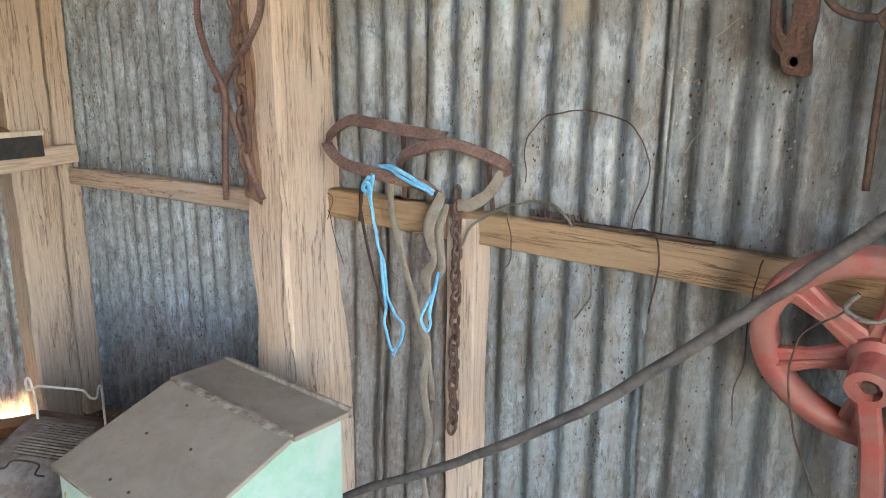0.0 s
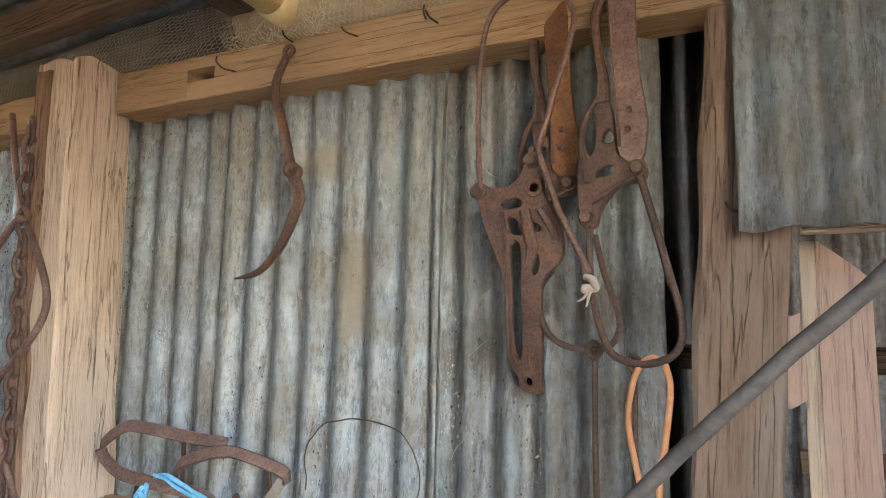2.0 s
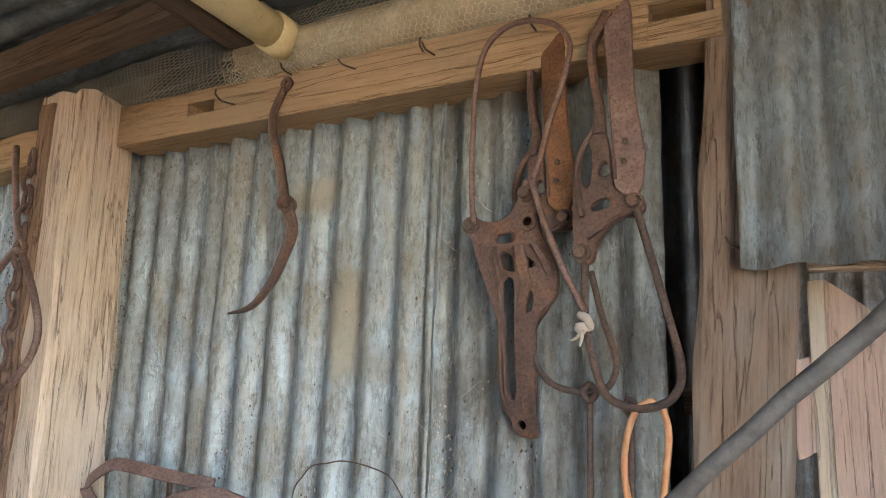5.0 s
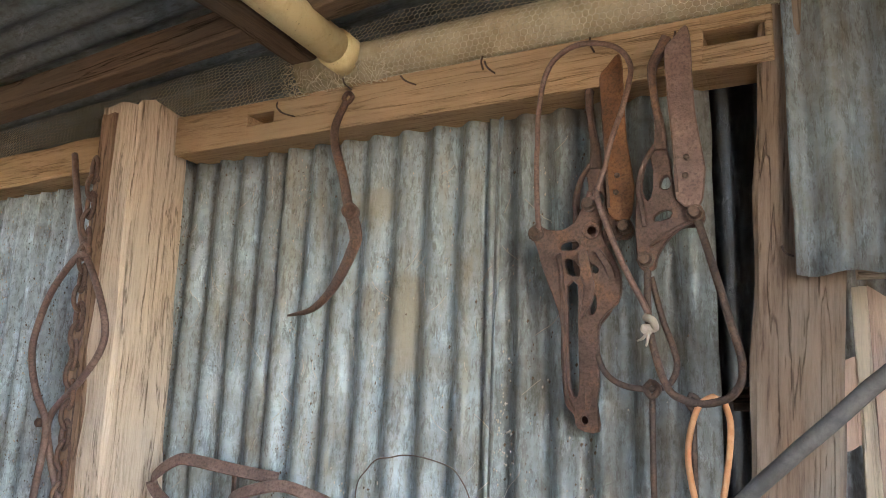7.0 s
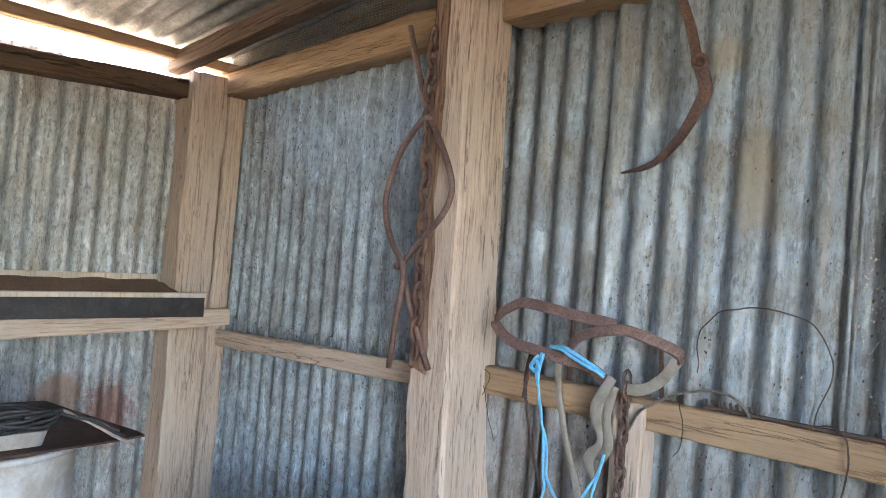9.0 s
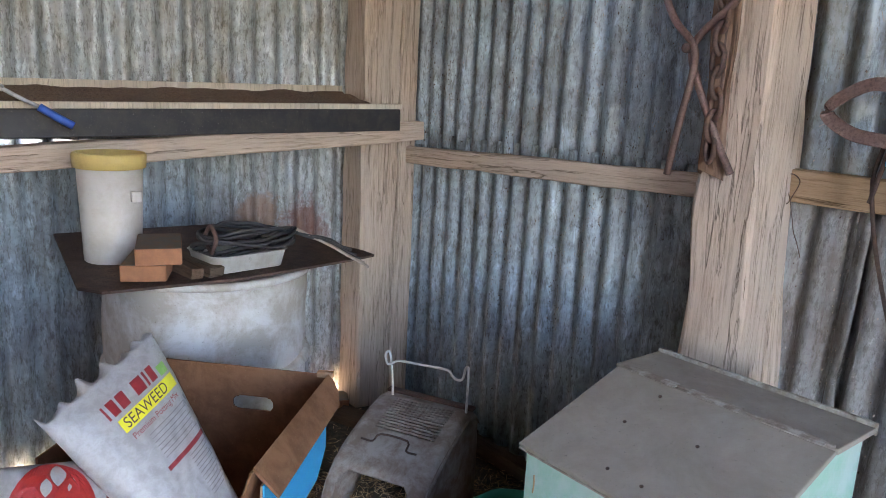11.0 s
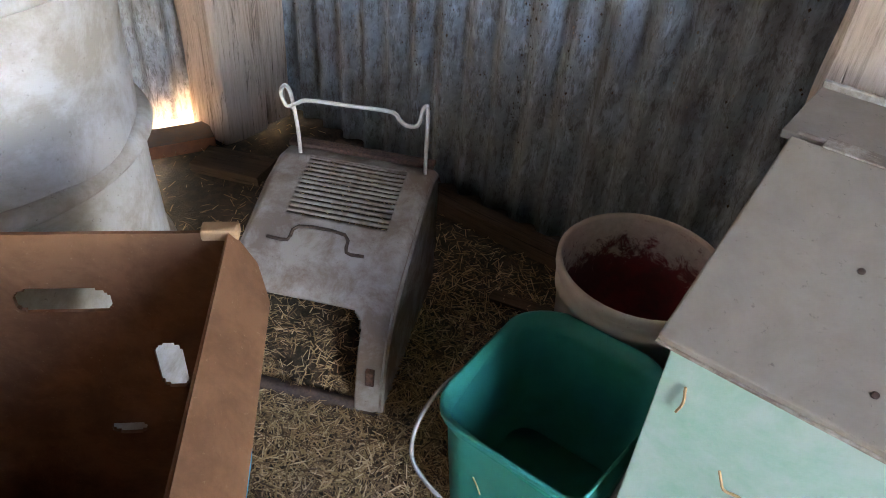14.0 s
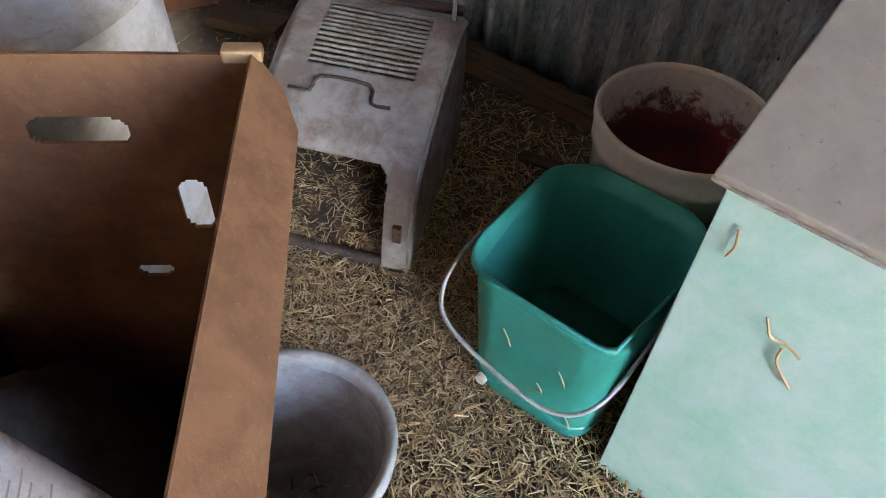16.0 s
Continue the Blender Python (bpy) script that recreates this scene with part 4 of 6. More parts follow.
iron("rope_tuft", "frayed pale rope knot tied on the iron rod", "rope", [
    ("knot", tube([(-0.219, 1.31, 1.765), (-0.205, 1.30, 1.757), (-0.207, 1.315, 1.742), (-0.222, 1.303, 1.742), (-0.218, 1.312, 1.73)], 0.0075, 8, 6, wob=0.006), M_ROPE),
    ("frayed_end", tube([(-0.216, 1.306, 1.736), (-0.228, 1.306, 1.722), (-0.238, 1.304, 1.718)], 0.004, 6, 5, taper=(1, 0.4), wob=0.006), M_ROPE),
    ("frayed_end", tube([(-0.216, 1.306, 1.736), (-0.22, 1.304, 1.718), (-0.222, 1.302, 1.708)], 0.004, 6, 5, taper=(1, 0.4), wob=0.006), M_ROPE)])
iron("rubber_loop", "orange rubber loop slung over the iron bail", "rubber loop", [
    ("loop", tube([(-0.113, 1.338, 1.622), (-0.135, 1.336, 1.605), (-0.152, 1.34, 1.56), (-0.158, 1.345, 1.50), (-0.143, 1.35, 1.41), (-0.122, 1.352, 1.31), (-0.112, 1.352, 1.265), (-0.104, 1.352, 1.3), (-0.108, 1.35, 1.40), (-0.092, 1.345, 1.50), (-0.084, 1.34, 1.57), (-0.092, 1.337, 1.612)], 0.0058, 10, 6, True), M_ORANGE)])
iron("iron_hook", "long curved rusty hook hung on a nail", "iron hook", [
    ("shank", strap([(-0.975, 1.372, 2.335), (-1.0, 1.368, 2.275), (-0.997, 1.366, 2.22), (-0.963, 1.362, 2.13), (-0.938, 1.36, 2.04)], 0.021, 0.015, 7, (0.8, 1, 1.05, 1.1, 1.2)), M_RUST),
    ("blade", strap([(-0.94, 1.36, 2.05), (-0.918, 1.365, 1.985), (-0.928, 1.37, 1.945), (-0.995, 1.40, 1.865), (-1.08, 1.43, 1.812), (-1.185, 1.465, 1.80)], 0.032, 0.01, 7, (1, 1.05, 1, 0.8, 0.5, 0.15)), M_RUST),
    ("collar", lathe([(0.02, 0), (0.02, 0.03), (0.011, 0.03), (0.010, 0.004)], 16, m=pose(-0.936, 1.372, 2.037, 90, 0, 20)), M_RUST),
    ("eye", tube([(-0.985, 1.372, 2.345), (-0.972, 1.372, 2.358), (-0.957, 1.372, 2.345), (-0.97, 1.372, 2.328)], 0.006, 8, 5, True), M_RUST)])
iron("tongs", "long rusty iron tongs hanging against the tall post", "tongs", [
    ("arm", tube([(-1.915, 1.30, 2.285), (-1.85, 1.27, 2.19), (-1.785, 1.247, 2.08), (-1.735, 1.242, 1.97), (-1.70, 1.24, 1.925), (-1.64, 1.24, 1.83), (-1.605, 1.24, 1.745), (-1.62, 1.24, 1.68), (-1.69, 1.24, 1.60), (-1.765, 1.24, 1.535), (-1.785, 1.24, 1.49), (-1.76, 1.24, 1.42), (-1.70, 1.243, 1.30), (-1.645, 1.245, 1.205)], 0.0095, 9, 6), M_RUST_P),
    ("arm", tube([(-1.705, 1.228, 1.955), (-1.745, 1.226, 1.94), (-1.83, 1.228, 1.85), (-1.885, 1.235, 1.73), (-1.885, 1.24, 1.65), (-1.84, 1.236, 1.57), (-1.775, 1.224, 1.51), (-1.765, 1.224, 1.45), (-1.795, 1.235, 1.32), (-1.825, 1.25, 1.185)], 0.0095, 9, 6), M_RUST_P),
    ("pivot_ring", tube([(-1.745, 1.236, 1.962), (-1.725, 1.236, 1.985), (-1.705, 1.236, 1.962), (-1.725, 1.236, 1.94)], 0.008, 8, 5, True), M_RUST),
    ("pivot", lathe([(0.012, 0), (0.012, 0.012), (0.008, 0.016)], 10, m=pose(-1.785, 1.222, 1.50, 90, 0, 0)), M_RUST)])


def chain(x, y, z0, n, step, r, label, lean=0.0, mat=M_RUST):
    t = thing("chain", pose(x, y, z0), label, "chain", "chains")
    me = None
    for k in range(n):
        if me is None:
            h = step * 0.72
            bm = tube([(r * 2.3, 0, h * 0.45), (0, 0, h), (-r * 2.3, 0, h * 0.45), (-r * 2.3, 0, -h * 0.45), (0, 0, -h), (r * 2.3, 0, -h * 0.45)], r, 7, 4, True)
            me = mesh_of("link", bm, mat, True)
        ob = new("link", me)
        ob.parent = t
        ob.matrix_basis = pose(lean * k + 0.003 * math.sin(k * 1.7), 0, -step * k, 0, 0, 70 if k % 2 else -12 + 9 * math.sin(k))


chain(-1.735, 1.243, 2.2, 19, 0.052, 0.0066, "thick rusty chain hanging down the face of the post", 0.0018)
chain(-1.083, 1.395, 1.262, 22, 0.0292, 0.0045, "rusty chain hanging from the rail over the stud", -0.0003)

yoke = thing("saddle_frame", pose(-1.25, 1.40, 1.2), "bent rusty strap iron frame resting on the rail", "iron frame")
yi = yoke.matrix_basis.inverted()
for nm, bm, mat in (
        ("long_strap", strap([(-1.142, 1.42, 1.392), (-1.25, 1.38, 1.408), (-1.36, 1.35, 1.425), (-1.41, 1.345, 1.422), (-1.47, 1.34, 1.385), (-1.48, 1.34, 1.355), (-1.42, 1.335, 1.318), (-1.34, 1.33, 1.305), (-1.25, 1.35, 1.29), (-1.18, 1.38, 1.275), (-1.13, 1.40, 1.235)], 0.006, 0.03, 7, up=(0, 0.25, 1)), M_RUST_P),
        ("hoop", strap([(-1.225, 1.34, 1.325), (-1.2, 1.335, 1.352), (-1.15, 1.34, 1.372), (-1.085, 1.36, 1.385), (-1.02, 1.38, 1.37), (-0.955, 1.40, 1.345), (-0.95, 1.41, 1.32)], 0.012, 0.028, 7, up=(0, 0.3, 1)), M_RUST_P),
        ("stay", strap([(-1.255, 1.39, 1.40), (-1.262, 1.40, 1.32), (-1.27, 1.41, 1.23)], 0.012, 0.008), M_RUST),
        ("stay", strap([(-1.0, 1.40, 1.365), (-1.005, 1.42, 1.29), (-1.01, 1.44, 1.225)], 0.012, 0.008), M_RUST),
        ("leather_strip", strap([(-0.955, 1.40, 1.325), (-0.985, 1.385, 1.275), (-1.03, 1.38, 1.245), (-1.075, 1.385, 1.238)], 0.028, 0.004), M_LEATHER)):
    bmesh.ops.transform(bm, matrix=yi, verts=bm.verts[:])
    part(nm, bm, mat, yoke)

iron("blue_twine", "bright blue baling twine knotted over the iron frame", "twine", [
    ("strand", tube([(-1.275, 1.325, 1.318), (-1.235, 1.32, 1.322), (-1.18, 1.325, 1.305), (-1.122, 1.35, 1.268)], 0.0055, 7, 6, wob=0.004), M_BLUE),
    ("strand", tube([(-1.275, 1.32, 1.322), (-1.23, 1.315, 1.314), (-1.17, 1.32, 1.292), (-1.122, 1.35, 1.262)], 0.0045, 7, 6, wob=0.004), M_BLUE),
    ("strand", tube([(-1.30, 1.322, 1.30), (-1.315, 1.325, 1.25), (-1.298, 1.33, 1.16), (-1.275, 1.335, 1.056), (-1.262, 1.34, 0.97), (-1.216, 1.345, 0.913), (-1.235, 1.35, 0.865), (-1.257, 1.35, 0.816)], 0.0042, 7, 7, wob=0.006), M_BLUE),
    ("strand", tube([(-1.29, 1.318, 1.30), (-1.305, 1.322, 1.22), (-1.285, 1.328, 1.12), (-1.282, 1.333, 1.03), (-1.272, 1.34, 0.96), (-1.278, 1.34, 0.90), (-1.258, 1.35, 0.83)], 0.0038, 7, 7, wob=0.006), M_BLUE),
    ("knot", tube([(-1.32, 1.318, 1.278), (-1.30, 1.312, 1.268), (-1.315, 1.325, 1.25), (-1.33, 1.318, 1.262), (-1.305, 1.316, 1.29)], 0.0055, 7, 5, wob=0.004), M_BLUE)])
iron("blue_twine", "short loop of blue twine hanging by the stud", "twine", [
    ("strand", tube([(-1.11, 1.36, 1.07), (-1.125, 1.358, 1.02), (-1.155, 1.36, 0.97), (-1.168, 1.36, 0.935), (-1.15, 1.36, 0.91), (-1.137, 1.36, 0.935), (-1.14, 1.36, 0.96), (-1.12, 1.358, 1.03)], 0.0042, 7, 6, wob=0.003), M_BLUE)])
iron("leather_strap", "dry grey leather strap hanging from the frame", "strap", [
    ("strap", strap([(-1.268, 1.36, 1.31), (-1.255, 1.345, 1.22), (-1.225, 1.355, 1.08), (-1.19, 1.36, 0.98), (-1.155, 1.365, 0.85), (-1.135, 1.37, 0.72)], 0.019, 0.004, 6), M_LEATHER)], "leather straps")
iron("leather_strap", "twisted dark leather strap with buckles beside the stud", "strap", [
    ("strap", strap([(-1.11, 1.37, 1.262), (-1.145, 1.36, 1.18), (-1.128, 1.362, 1.10), (-1.155, 1.36, 1.05), (-1.14, 1.362, 0.99), (-1.162, 1.365, 0.92), (-1.15, 1.366, 0.85), (-1.165, 1.366, 0.75), (-1.148, 1.37, 0.62), (-1.17, 1.37, 0.5), (-1.15, 1.372, 0.38)], 0.022, 0.005, 7, (1.2, 1.6, 0.7, 1.5, 0.5, 0.9, 1, 1, 1.1, 0.8, 1)), M_LEATHER),
    ("strap", strap([(-1.105, 1.375, 1.24), (-1.12, 1.37, 1.16), (-1.108, 1.37, 1.09), (-1.13, 1.368, 1.05)], 0.025, 0.005, 6), M_LEATHER)], "leather straps")
iron("leather_strap", "thin brown thong hanging from the frame", "strap", [
    ("strap", strap([(-1.352, 1.345, 1.30), (-1.362, 1.34, 1.22), (-1.345, 1.345, 1.11), (-1.315, 1.35, 1.0), (-1.277, 1.355, 0.884)], 0.009, 0.005, 6), M_RUST_D),
    ("strap", strap([(-1.335, 1.335, 1.305), (-1.345, 1.33, 1.24), (-1.36, 1.335, 1.17)], 0.01, 0.004, 5), M_RUST_D)], "leather straps")

for pts, r, lab in (
        ([(-0.926, 1.45, 1.30), (-0.93, 1.448, 1.385), (-0.905, 1.445, 1.425), (-0.87, 1.445, 1.456), (-0.80, 1.445, 1.468), (-0.734, 1.446, 1.466), (-0.675, 1.446, 1.445), (-0.635, 1.448, 1.395), (-0.626, 1.45, 1.335), (-0.645, 1.45, 1.28), (-0.66, 1.45, 1.225)], 0.0016, "thin black wire loop sprung against the tin"),
        ([(-1.08, 1.40, 1.13), (-1.04, 1.40, 1.19), (-0.952, 1.405, 1.246), (-0.88, 1.41, 1.266), (-0.831, 1.41, 1.264), (-0.79, 1.41, 1.24), (-0.78, 1.42, 1.22)], 0.0034, "stiff grey wire curling over the rail"),
        ([(-0.95, 1.41, 1.23), (-0.935, 1.41, 1.17), (-0.945, 1.425, 1.118), (-0.97, 1.44, 1.09)], 0.0014, "thin wire hanging below the rail"),
        ([(-0.735, 1.42, 1.14), (-0.733, 1.43, 1.10), (-0.748, 1.44, 1.048), (-0.781, 1.445, 1.001)], 0.0026, "bent grey wire end below the rail"),
        ([(-0.66, 1.44, 1.225), (-0.61, 1.42, 1.235), (-0.582, 1.41, 1.215), (-0.58, 1.41, 1.14), (-0.591, 1.415, 1.063)], 0.002, "wire bent down over the rail"),
        ([(-0.38, 1.44, 1.215), (-0.385, 1.41, 1.19), (-0.385, 1.38, 1.1), (-0.378, 1.36, 1.04), (-0.392, 1.36, 0.97), (-0.39, 1.36, 0.9)], 0.0014, "thin pale wire hanging by the red wheel"),
        ([(-0.205, 1.24, 1.20), (-0.265, 1.235, 1.14), (-0.272, 1.235, 1.06), (-0.25, 1.235, 0.96), (-0.215, 1.24, 0.88)], 0.0018, "thin wire looped over the red wheel"),
        ([(-1.62, 1.43, 1.16), (-1.585, 1.42, 1.13), (-1.56, 1.422, 1.19), (-1.59, 1.425, 1.2), (-1.57, 1.43, 1.1), (-1.54, 1.44, 1.0)], 0.0013, "rusty wire wound on a nail in the rail")):
    tagged(part("wire", tube(pts, r, 6, 8, wob=0.004), M_WIRE if r > 0.002 else M_RUST_D, smooth=True), lab, "wire", "loose wires")

saw = thing("toothed_strip", pose(-0.9, 1.435, 1.222), "rusty toothed iron strip lying on the rail", "iron strip")
part("strip", boxm((0, 0, 0), (0.42, 0.016, 0.006), 0.001), M_RUST_D, saw)
tm = mesh_of("tooth", boxm((0, 0, 0), (0.006, 0.005, 0.016), 0.001), M_RUST_D)
for k in range(9):
    o = new("tooth", tm)
    o.parent = saw
    o.matrix_basis = pose(0.006 + 0.0145 * k, 0.002, 0.005, 0, -18, 0)

nail_me = mesh_of("nail", tube([(0, 0.02, 0), (0, -0.03, 0.002), (0.003, -0.045, 0.012)], 0.0022, 7, 4), M_RUST_D, True)
for x, y, z, a in ((-0.97, 1.385, 2.372, 0), (-1.15, 1.385, 2.325, -30), (-0.78, 1.385, 2.352, -25), (-0.57, 1.385, 2.345, -10), (-0.335, 1.385, 2.352, 0), (-0.165, 1.385, 2.33, 5), (-0.60, 1.385, 2.36, 15), (0.03, 1.395, 1.88, -20), (-1.20, 1.385, 2.345, 20)):
    o = tagged(new("nail", nail_me), "bent rusty nail driven into timber", "nail", "nails")
    o.matrix_basis = pose(x, y, z, 0, a, a)

# ---- red wheel and its crank ----
wheel = thing("flywheel", pose(-0.162, 1.30, 1.118, 21, 0, 0), "red painted cast iron flywheel with six spokes and a crank", "flywheel")
rim = [(0.153, -0.016), (0.165, -0.021), (0.19, -0.02), (0.194, -0.012), (0.194, 0.012), (0.19, 0.02), (0.165, 0.021), (0.153, 0.016)]
bm = bmesh.new()
rings = [[bm.verts.new((r * math.cos(a), y, r * math.sin(a))) for r, y in rim] for a in (2 * math.pi * i / 56 for i in range(56))]
for i in range(56):
    for j in range(8):
        bm.faces.new((rings[i][j], rings[i][(j + 1) % 8], rings[(i + 1) % 56][(j + 1) % 8], rings[(i + 1) % 56][j]))
part("rim", bm, M_REDIRON, wheel, smooth=True)
for k in range(6):
    a = radians(20 + 60 * k)
    c, s = math.cos(a), math.sin(a)
    part("spoke", strap([(0.03 * c, 0, 0.03 * s), (0.1 * c, 0, 0.1 * s), (0.17 * c, 0, 0.17 * s)], 0.046, 0.02, 3, (1.2, 0.8, 1.25)), M_REDIRON, wheel)
    part("spoke_rib", strap([(0.03 * c, -0.012, 0.03 * s), (0.168 * c, -0.012, 0.168 * s)], 0.009, 0.012), M_REDIRON, wheel)
part("hub", lathe([(0.042, -0.02), (0.042, 0.02), (0.03, 0.03), (0.03, 0.055), (0.014, 0.055), (0.013, 0.02)], 24, m=pose(0, 0, 0, 90, 0, 0)), M_REDIRON, wheel, smooth=False)
part("axle", tube([(0, 0.15, 0.03), (0, 0.03, 0), (0, -0.045, 0)], 0.012, 12), M_RUST_D, wheel)
part("crank_boss", lathe([(0.034, 0), (0.034, 0.026), (0.02, 0.028), (0.018, 0.012)], 20, m=pose(0.002, -0.058, -0.002, 90, 0, 0)), M_REDIRON, wheel)
part("crank_arm", strap([(0.0, -0.07, -0.03), (0.012, -0.072, -0.14), (0.02, -0.075, -0.32)], 0.034, 0.018, 3, (1.0, 1.0, 1.1)), M_REDIRON, wheel)
part("pin", lathe([(0.012, 0), (0.011, 0.01), (0.004, 0.014)], 10, m=pose(0.002, -0.068, -0.004, 90, 0, 0)), M_RUST_D, wheel)
part("wire_clip", tube([(-0.03, -0.02, 0.125), (-0.045, -0.03, 0.10), (-0.02, -0.03, 0.085), (0.005, -0.03, 0.09), (0.02, -0.02, 0.115)], 0.004, 7, 5), M_WIRE, wheel)

pole_pts = [(-1.82, 1.235, 0.03), (-1.296, 1.22, 0.452), (-1.0, 1.2, 0.642), (-0.638, 1.17, 0.904), (-0.391, 1.13, 1.127), (-0.256, 1.1, 1.259), (-0.145, 1.06, 1.374), (-0.04, 1.01, 1.485), (0.15, 0.96, 1.666), (0.6, 0.84, 2.08)]
tagged(part("pole", tube(pole_pts, 0.0108, 14, 8, wob=0.003), M_POLE, smooth=True), "dark slender wooden pole leaning across the wall", "pole")

# cobweb threads and dust on the tin
webs = bmesh.new()
wr = random.Random(12)
for k in range(80):
    x, z = wr.uniform(-1.62, -0.4), wr.uniform(1.3, 2.25)
    a = wr.uniform(-1.2, 1.2)
    ln = wr.uniform(0.02, 0.08)
    p = [(x, 1.468, z), (x + ln * 0.5 * math.sin(a), 1.466, z - ln * 0.45), (x + ln * math.sin(a), 1.468, z - ln * 0.8)]
    tube(p, 0.0007, 4, 3, bm=webs, wob=0.01)
tagged(part("cobweb_threads", webs, M_ROPE), "dusty cobweb threads and specks clinging to the tin", "cobweb", "", "stuff")



def specks(n, columns, rng, mat, rmax):
    """Grit and dust caught in upright trails on the tin."""
    verts, faces = [], []
    cols = [(rng.uniform(-3.2, -0.2), rng.uniform(0.5, 2.2), rng.uniform(0.05, 0.35), rng.uniform(0.006, 0.03)) for _ in range(columns)]
    for k in range(n):
        if k % 4:
            cx, cz, lz, lx = cols[k % columns]
            x, z = rng.gauss(cx, lx), rng.gauss(cz, lz)
        else:
            x, z = rng.uniform(-3.3, -0.15), rng.uniform(0.3, 2.25)
        if not (-3.3 < x < -0.15 and 0.1 < z < 2.26):
            continue
        r = rng.uniform(0.0007, rmax) * rng.uniform(0.5, 1)
        c = Vector((x, 1.47 + 0.008 * rng.random(), z))
        i = len(verts)
        verts += [c + Vector(d) * r for d in ((1, 0, 0.3), (-1, 0.2, 0), (0.1, 1, 0), (0, -1, 0.2), (0.2, 0, 1.5), (0, 0.1, -1.4))]
        faces += [tuple(i + q for q in f) for f in ((0, 2, 4), (2, 1, 4), (1, 3, 4), (3, 0, 4), (2, 0, 5), (1, 2, 5), (3, 1, 5), (0, 3, 5))]
    me = bpy.data.meshes.new("specks")
    me.from_pydata([tuple(v) for v in verts], [], faces)
    me.materials.append(mat)
    return me


tagged(new("dust_specks", specks(4200, 70, random.Random(21), M_ROPE, 0.0036)), "pale dust and chaff stuck on the tin", "dust", "", "stuff")
tagged(new("dirt_specks", specks(3600, 60, random.Random(22), M_WOOD_X, 0.004)), "dark dirt specks stuck on the tin", "dirt", "", "stuff")

# ---- end wall: nest shelf, drum and what stands on it ----
SL = 0.055


def sz(z, y):
    return z + SL * (y - 1.27)


shelf = thing("shelf_box", Matrix(((1, 0, 0, -3.07), (0, 1, 0, 0), (0, SL, 1, 1.25 - SL * 1.27), (0, 0, 0, 1))), "long nest shelf with a black front filled with husks", "shelf")
part("front_board", boxm((-0.022, -1.4, 0.0), (0.0, 1.265, 0.082), 0.002), M_BLACKBOARD, shelf, "black painted fascia board")
part("edge_strip", boxm((-0.03, -1.4, 0.083), (0.006, 1.272, 0.103), 0.003), M_PLINE, shelf, "pale timber edge strip")
part("bottom_board", boxm((-0.30, -1.4, -0.002), (-0.024, 1.19, 0.016), 0.001), M_WOOD_D, shelf)
part("end_board", boxm((-0.135, 1.24, 0.0), (-0.024, 1.262, 0.08), 0.002), M_WOOD_D, shelf)
part("back_strip", boxm((-0.325, -1.4, 0.135), (-0.305, 1.185, 0.165), 0.002), M_PLINE, shelf, "pale strip along the wall")
bm = bmesh.new()
hg = [[bm.verts.new((-0.303 + 0.272 * i / 8, -1.4 + 2.58 * j / 60, 0.092 + 0.012 * noise.noise(Vector((i * 0.6, j * 0.4, 1))) + 0.05 * (1 - i / 8))) for i in range(9)] for j in range(61)]
for j in range(60):
    for i in range(8):
        bm.faces.new((hg[j][i], hg[j][i + 1], hg[j + 1][i + 1], hg[j + 1][i]))
part("husk_bed", bm, M_HUSK, shelf, "bed of brown husks", smooth=True)

litter = straw_bm(5000, -3.36, -3.1, -1.3, 1.16, 0, random.Random(31), lambda x, y: sz(1.345 - 0.19 * (x + 3.37), y), 0.022, 0.5)
litter.materials.clear()
litter.materials.append(M_CHAFF)
tagged(new("husk_litter", litter), "brown husks and chaff lying in the nest shelf", "husks", "", "stuff")

trowel = thing("hand_scoop", pose(-3.02, -0.03, sz(1.36, 0.0)), "grey scoop with a blue handle lying on the shelf edge", "scoop")
part("handle", tube([(0.01, 0.03, -0.02), (0.025, 0.075, -0.05), (0.03, 0.11, -0.07)], 0.0115, 10, 4), M_BLUEPLASTIC, trowel, "blue plastic grip", smooth=True)
part("shank", tube([(-0.02, -0.06, 0.03), (0.0, -0.01, 0.0), (0.01, 0.03, -0.02)], 0.006, 8, 4), M_STEEL, trowel, smooth=True)
part("blade", strap([(-0.04, -0.2, 0.09), (-0.03, -0.12, 0.06), (-0.018, -0.05, 0.025)], 0.09, 0.003, 5, (1, 1, 0.5)), M_STEEL, trowel)
tagged(part("white_rod", tube([(-3.37, -0.6, 1.79), (-3.37, 0.045, 1.812)], 0.012, 10), M_WHITEWIRE, smooth=True), "white rod fixed level on the end wall", "rod")

DX, DY = -2.755, 0.375
drum = thing("steel_drum", pose(DX, DY, 0), "chalky pale steel drum with rolled ribs and scratches", "drum")
shell_bm = lathe([(0.27, 0.0)] + [(0.287, 0.005 + 0.055 * k) for k in range(16)] + [(0.28, 0.832)], 64)
for v in shell_bm.verts:
    f = 0.014 * noise.noise(Vector((v.co.x * 5, v.co.y * 5, v.co.z * 4))) + 0.004 * noise.noise(v.co * 17)
    k = 1 + min(0.006, f) / 0.287 * (1 if 0.03 < v.co.z < 0.79 else 0)
    v.co.x, v.co.y = v.co.x * k, v.co.y * k
part("shell", shell_bm, M_DRUM, drum, smooth=True)
for z in (0.29, 0.565):
    part("rib", lathe([(0.287, z - 0.018), (0.295, z - 0.012), (0.302, z), (0.295, z + 0.012), (0.287, z + 0.018)], 64), M_DRUM, drum, smooth=True)
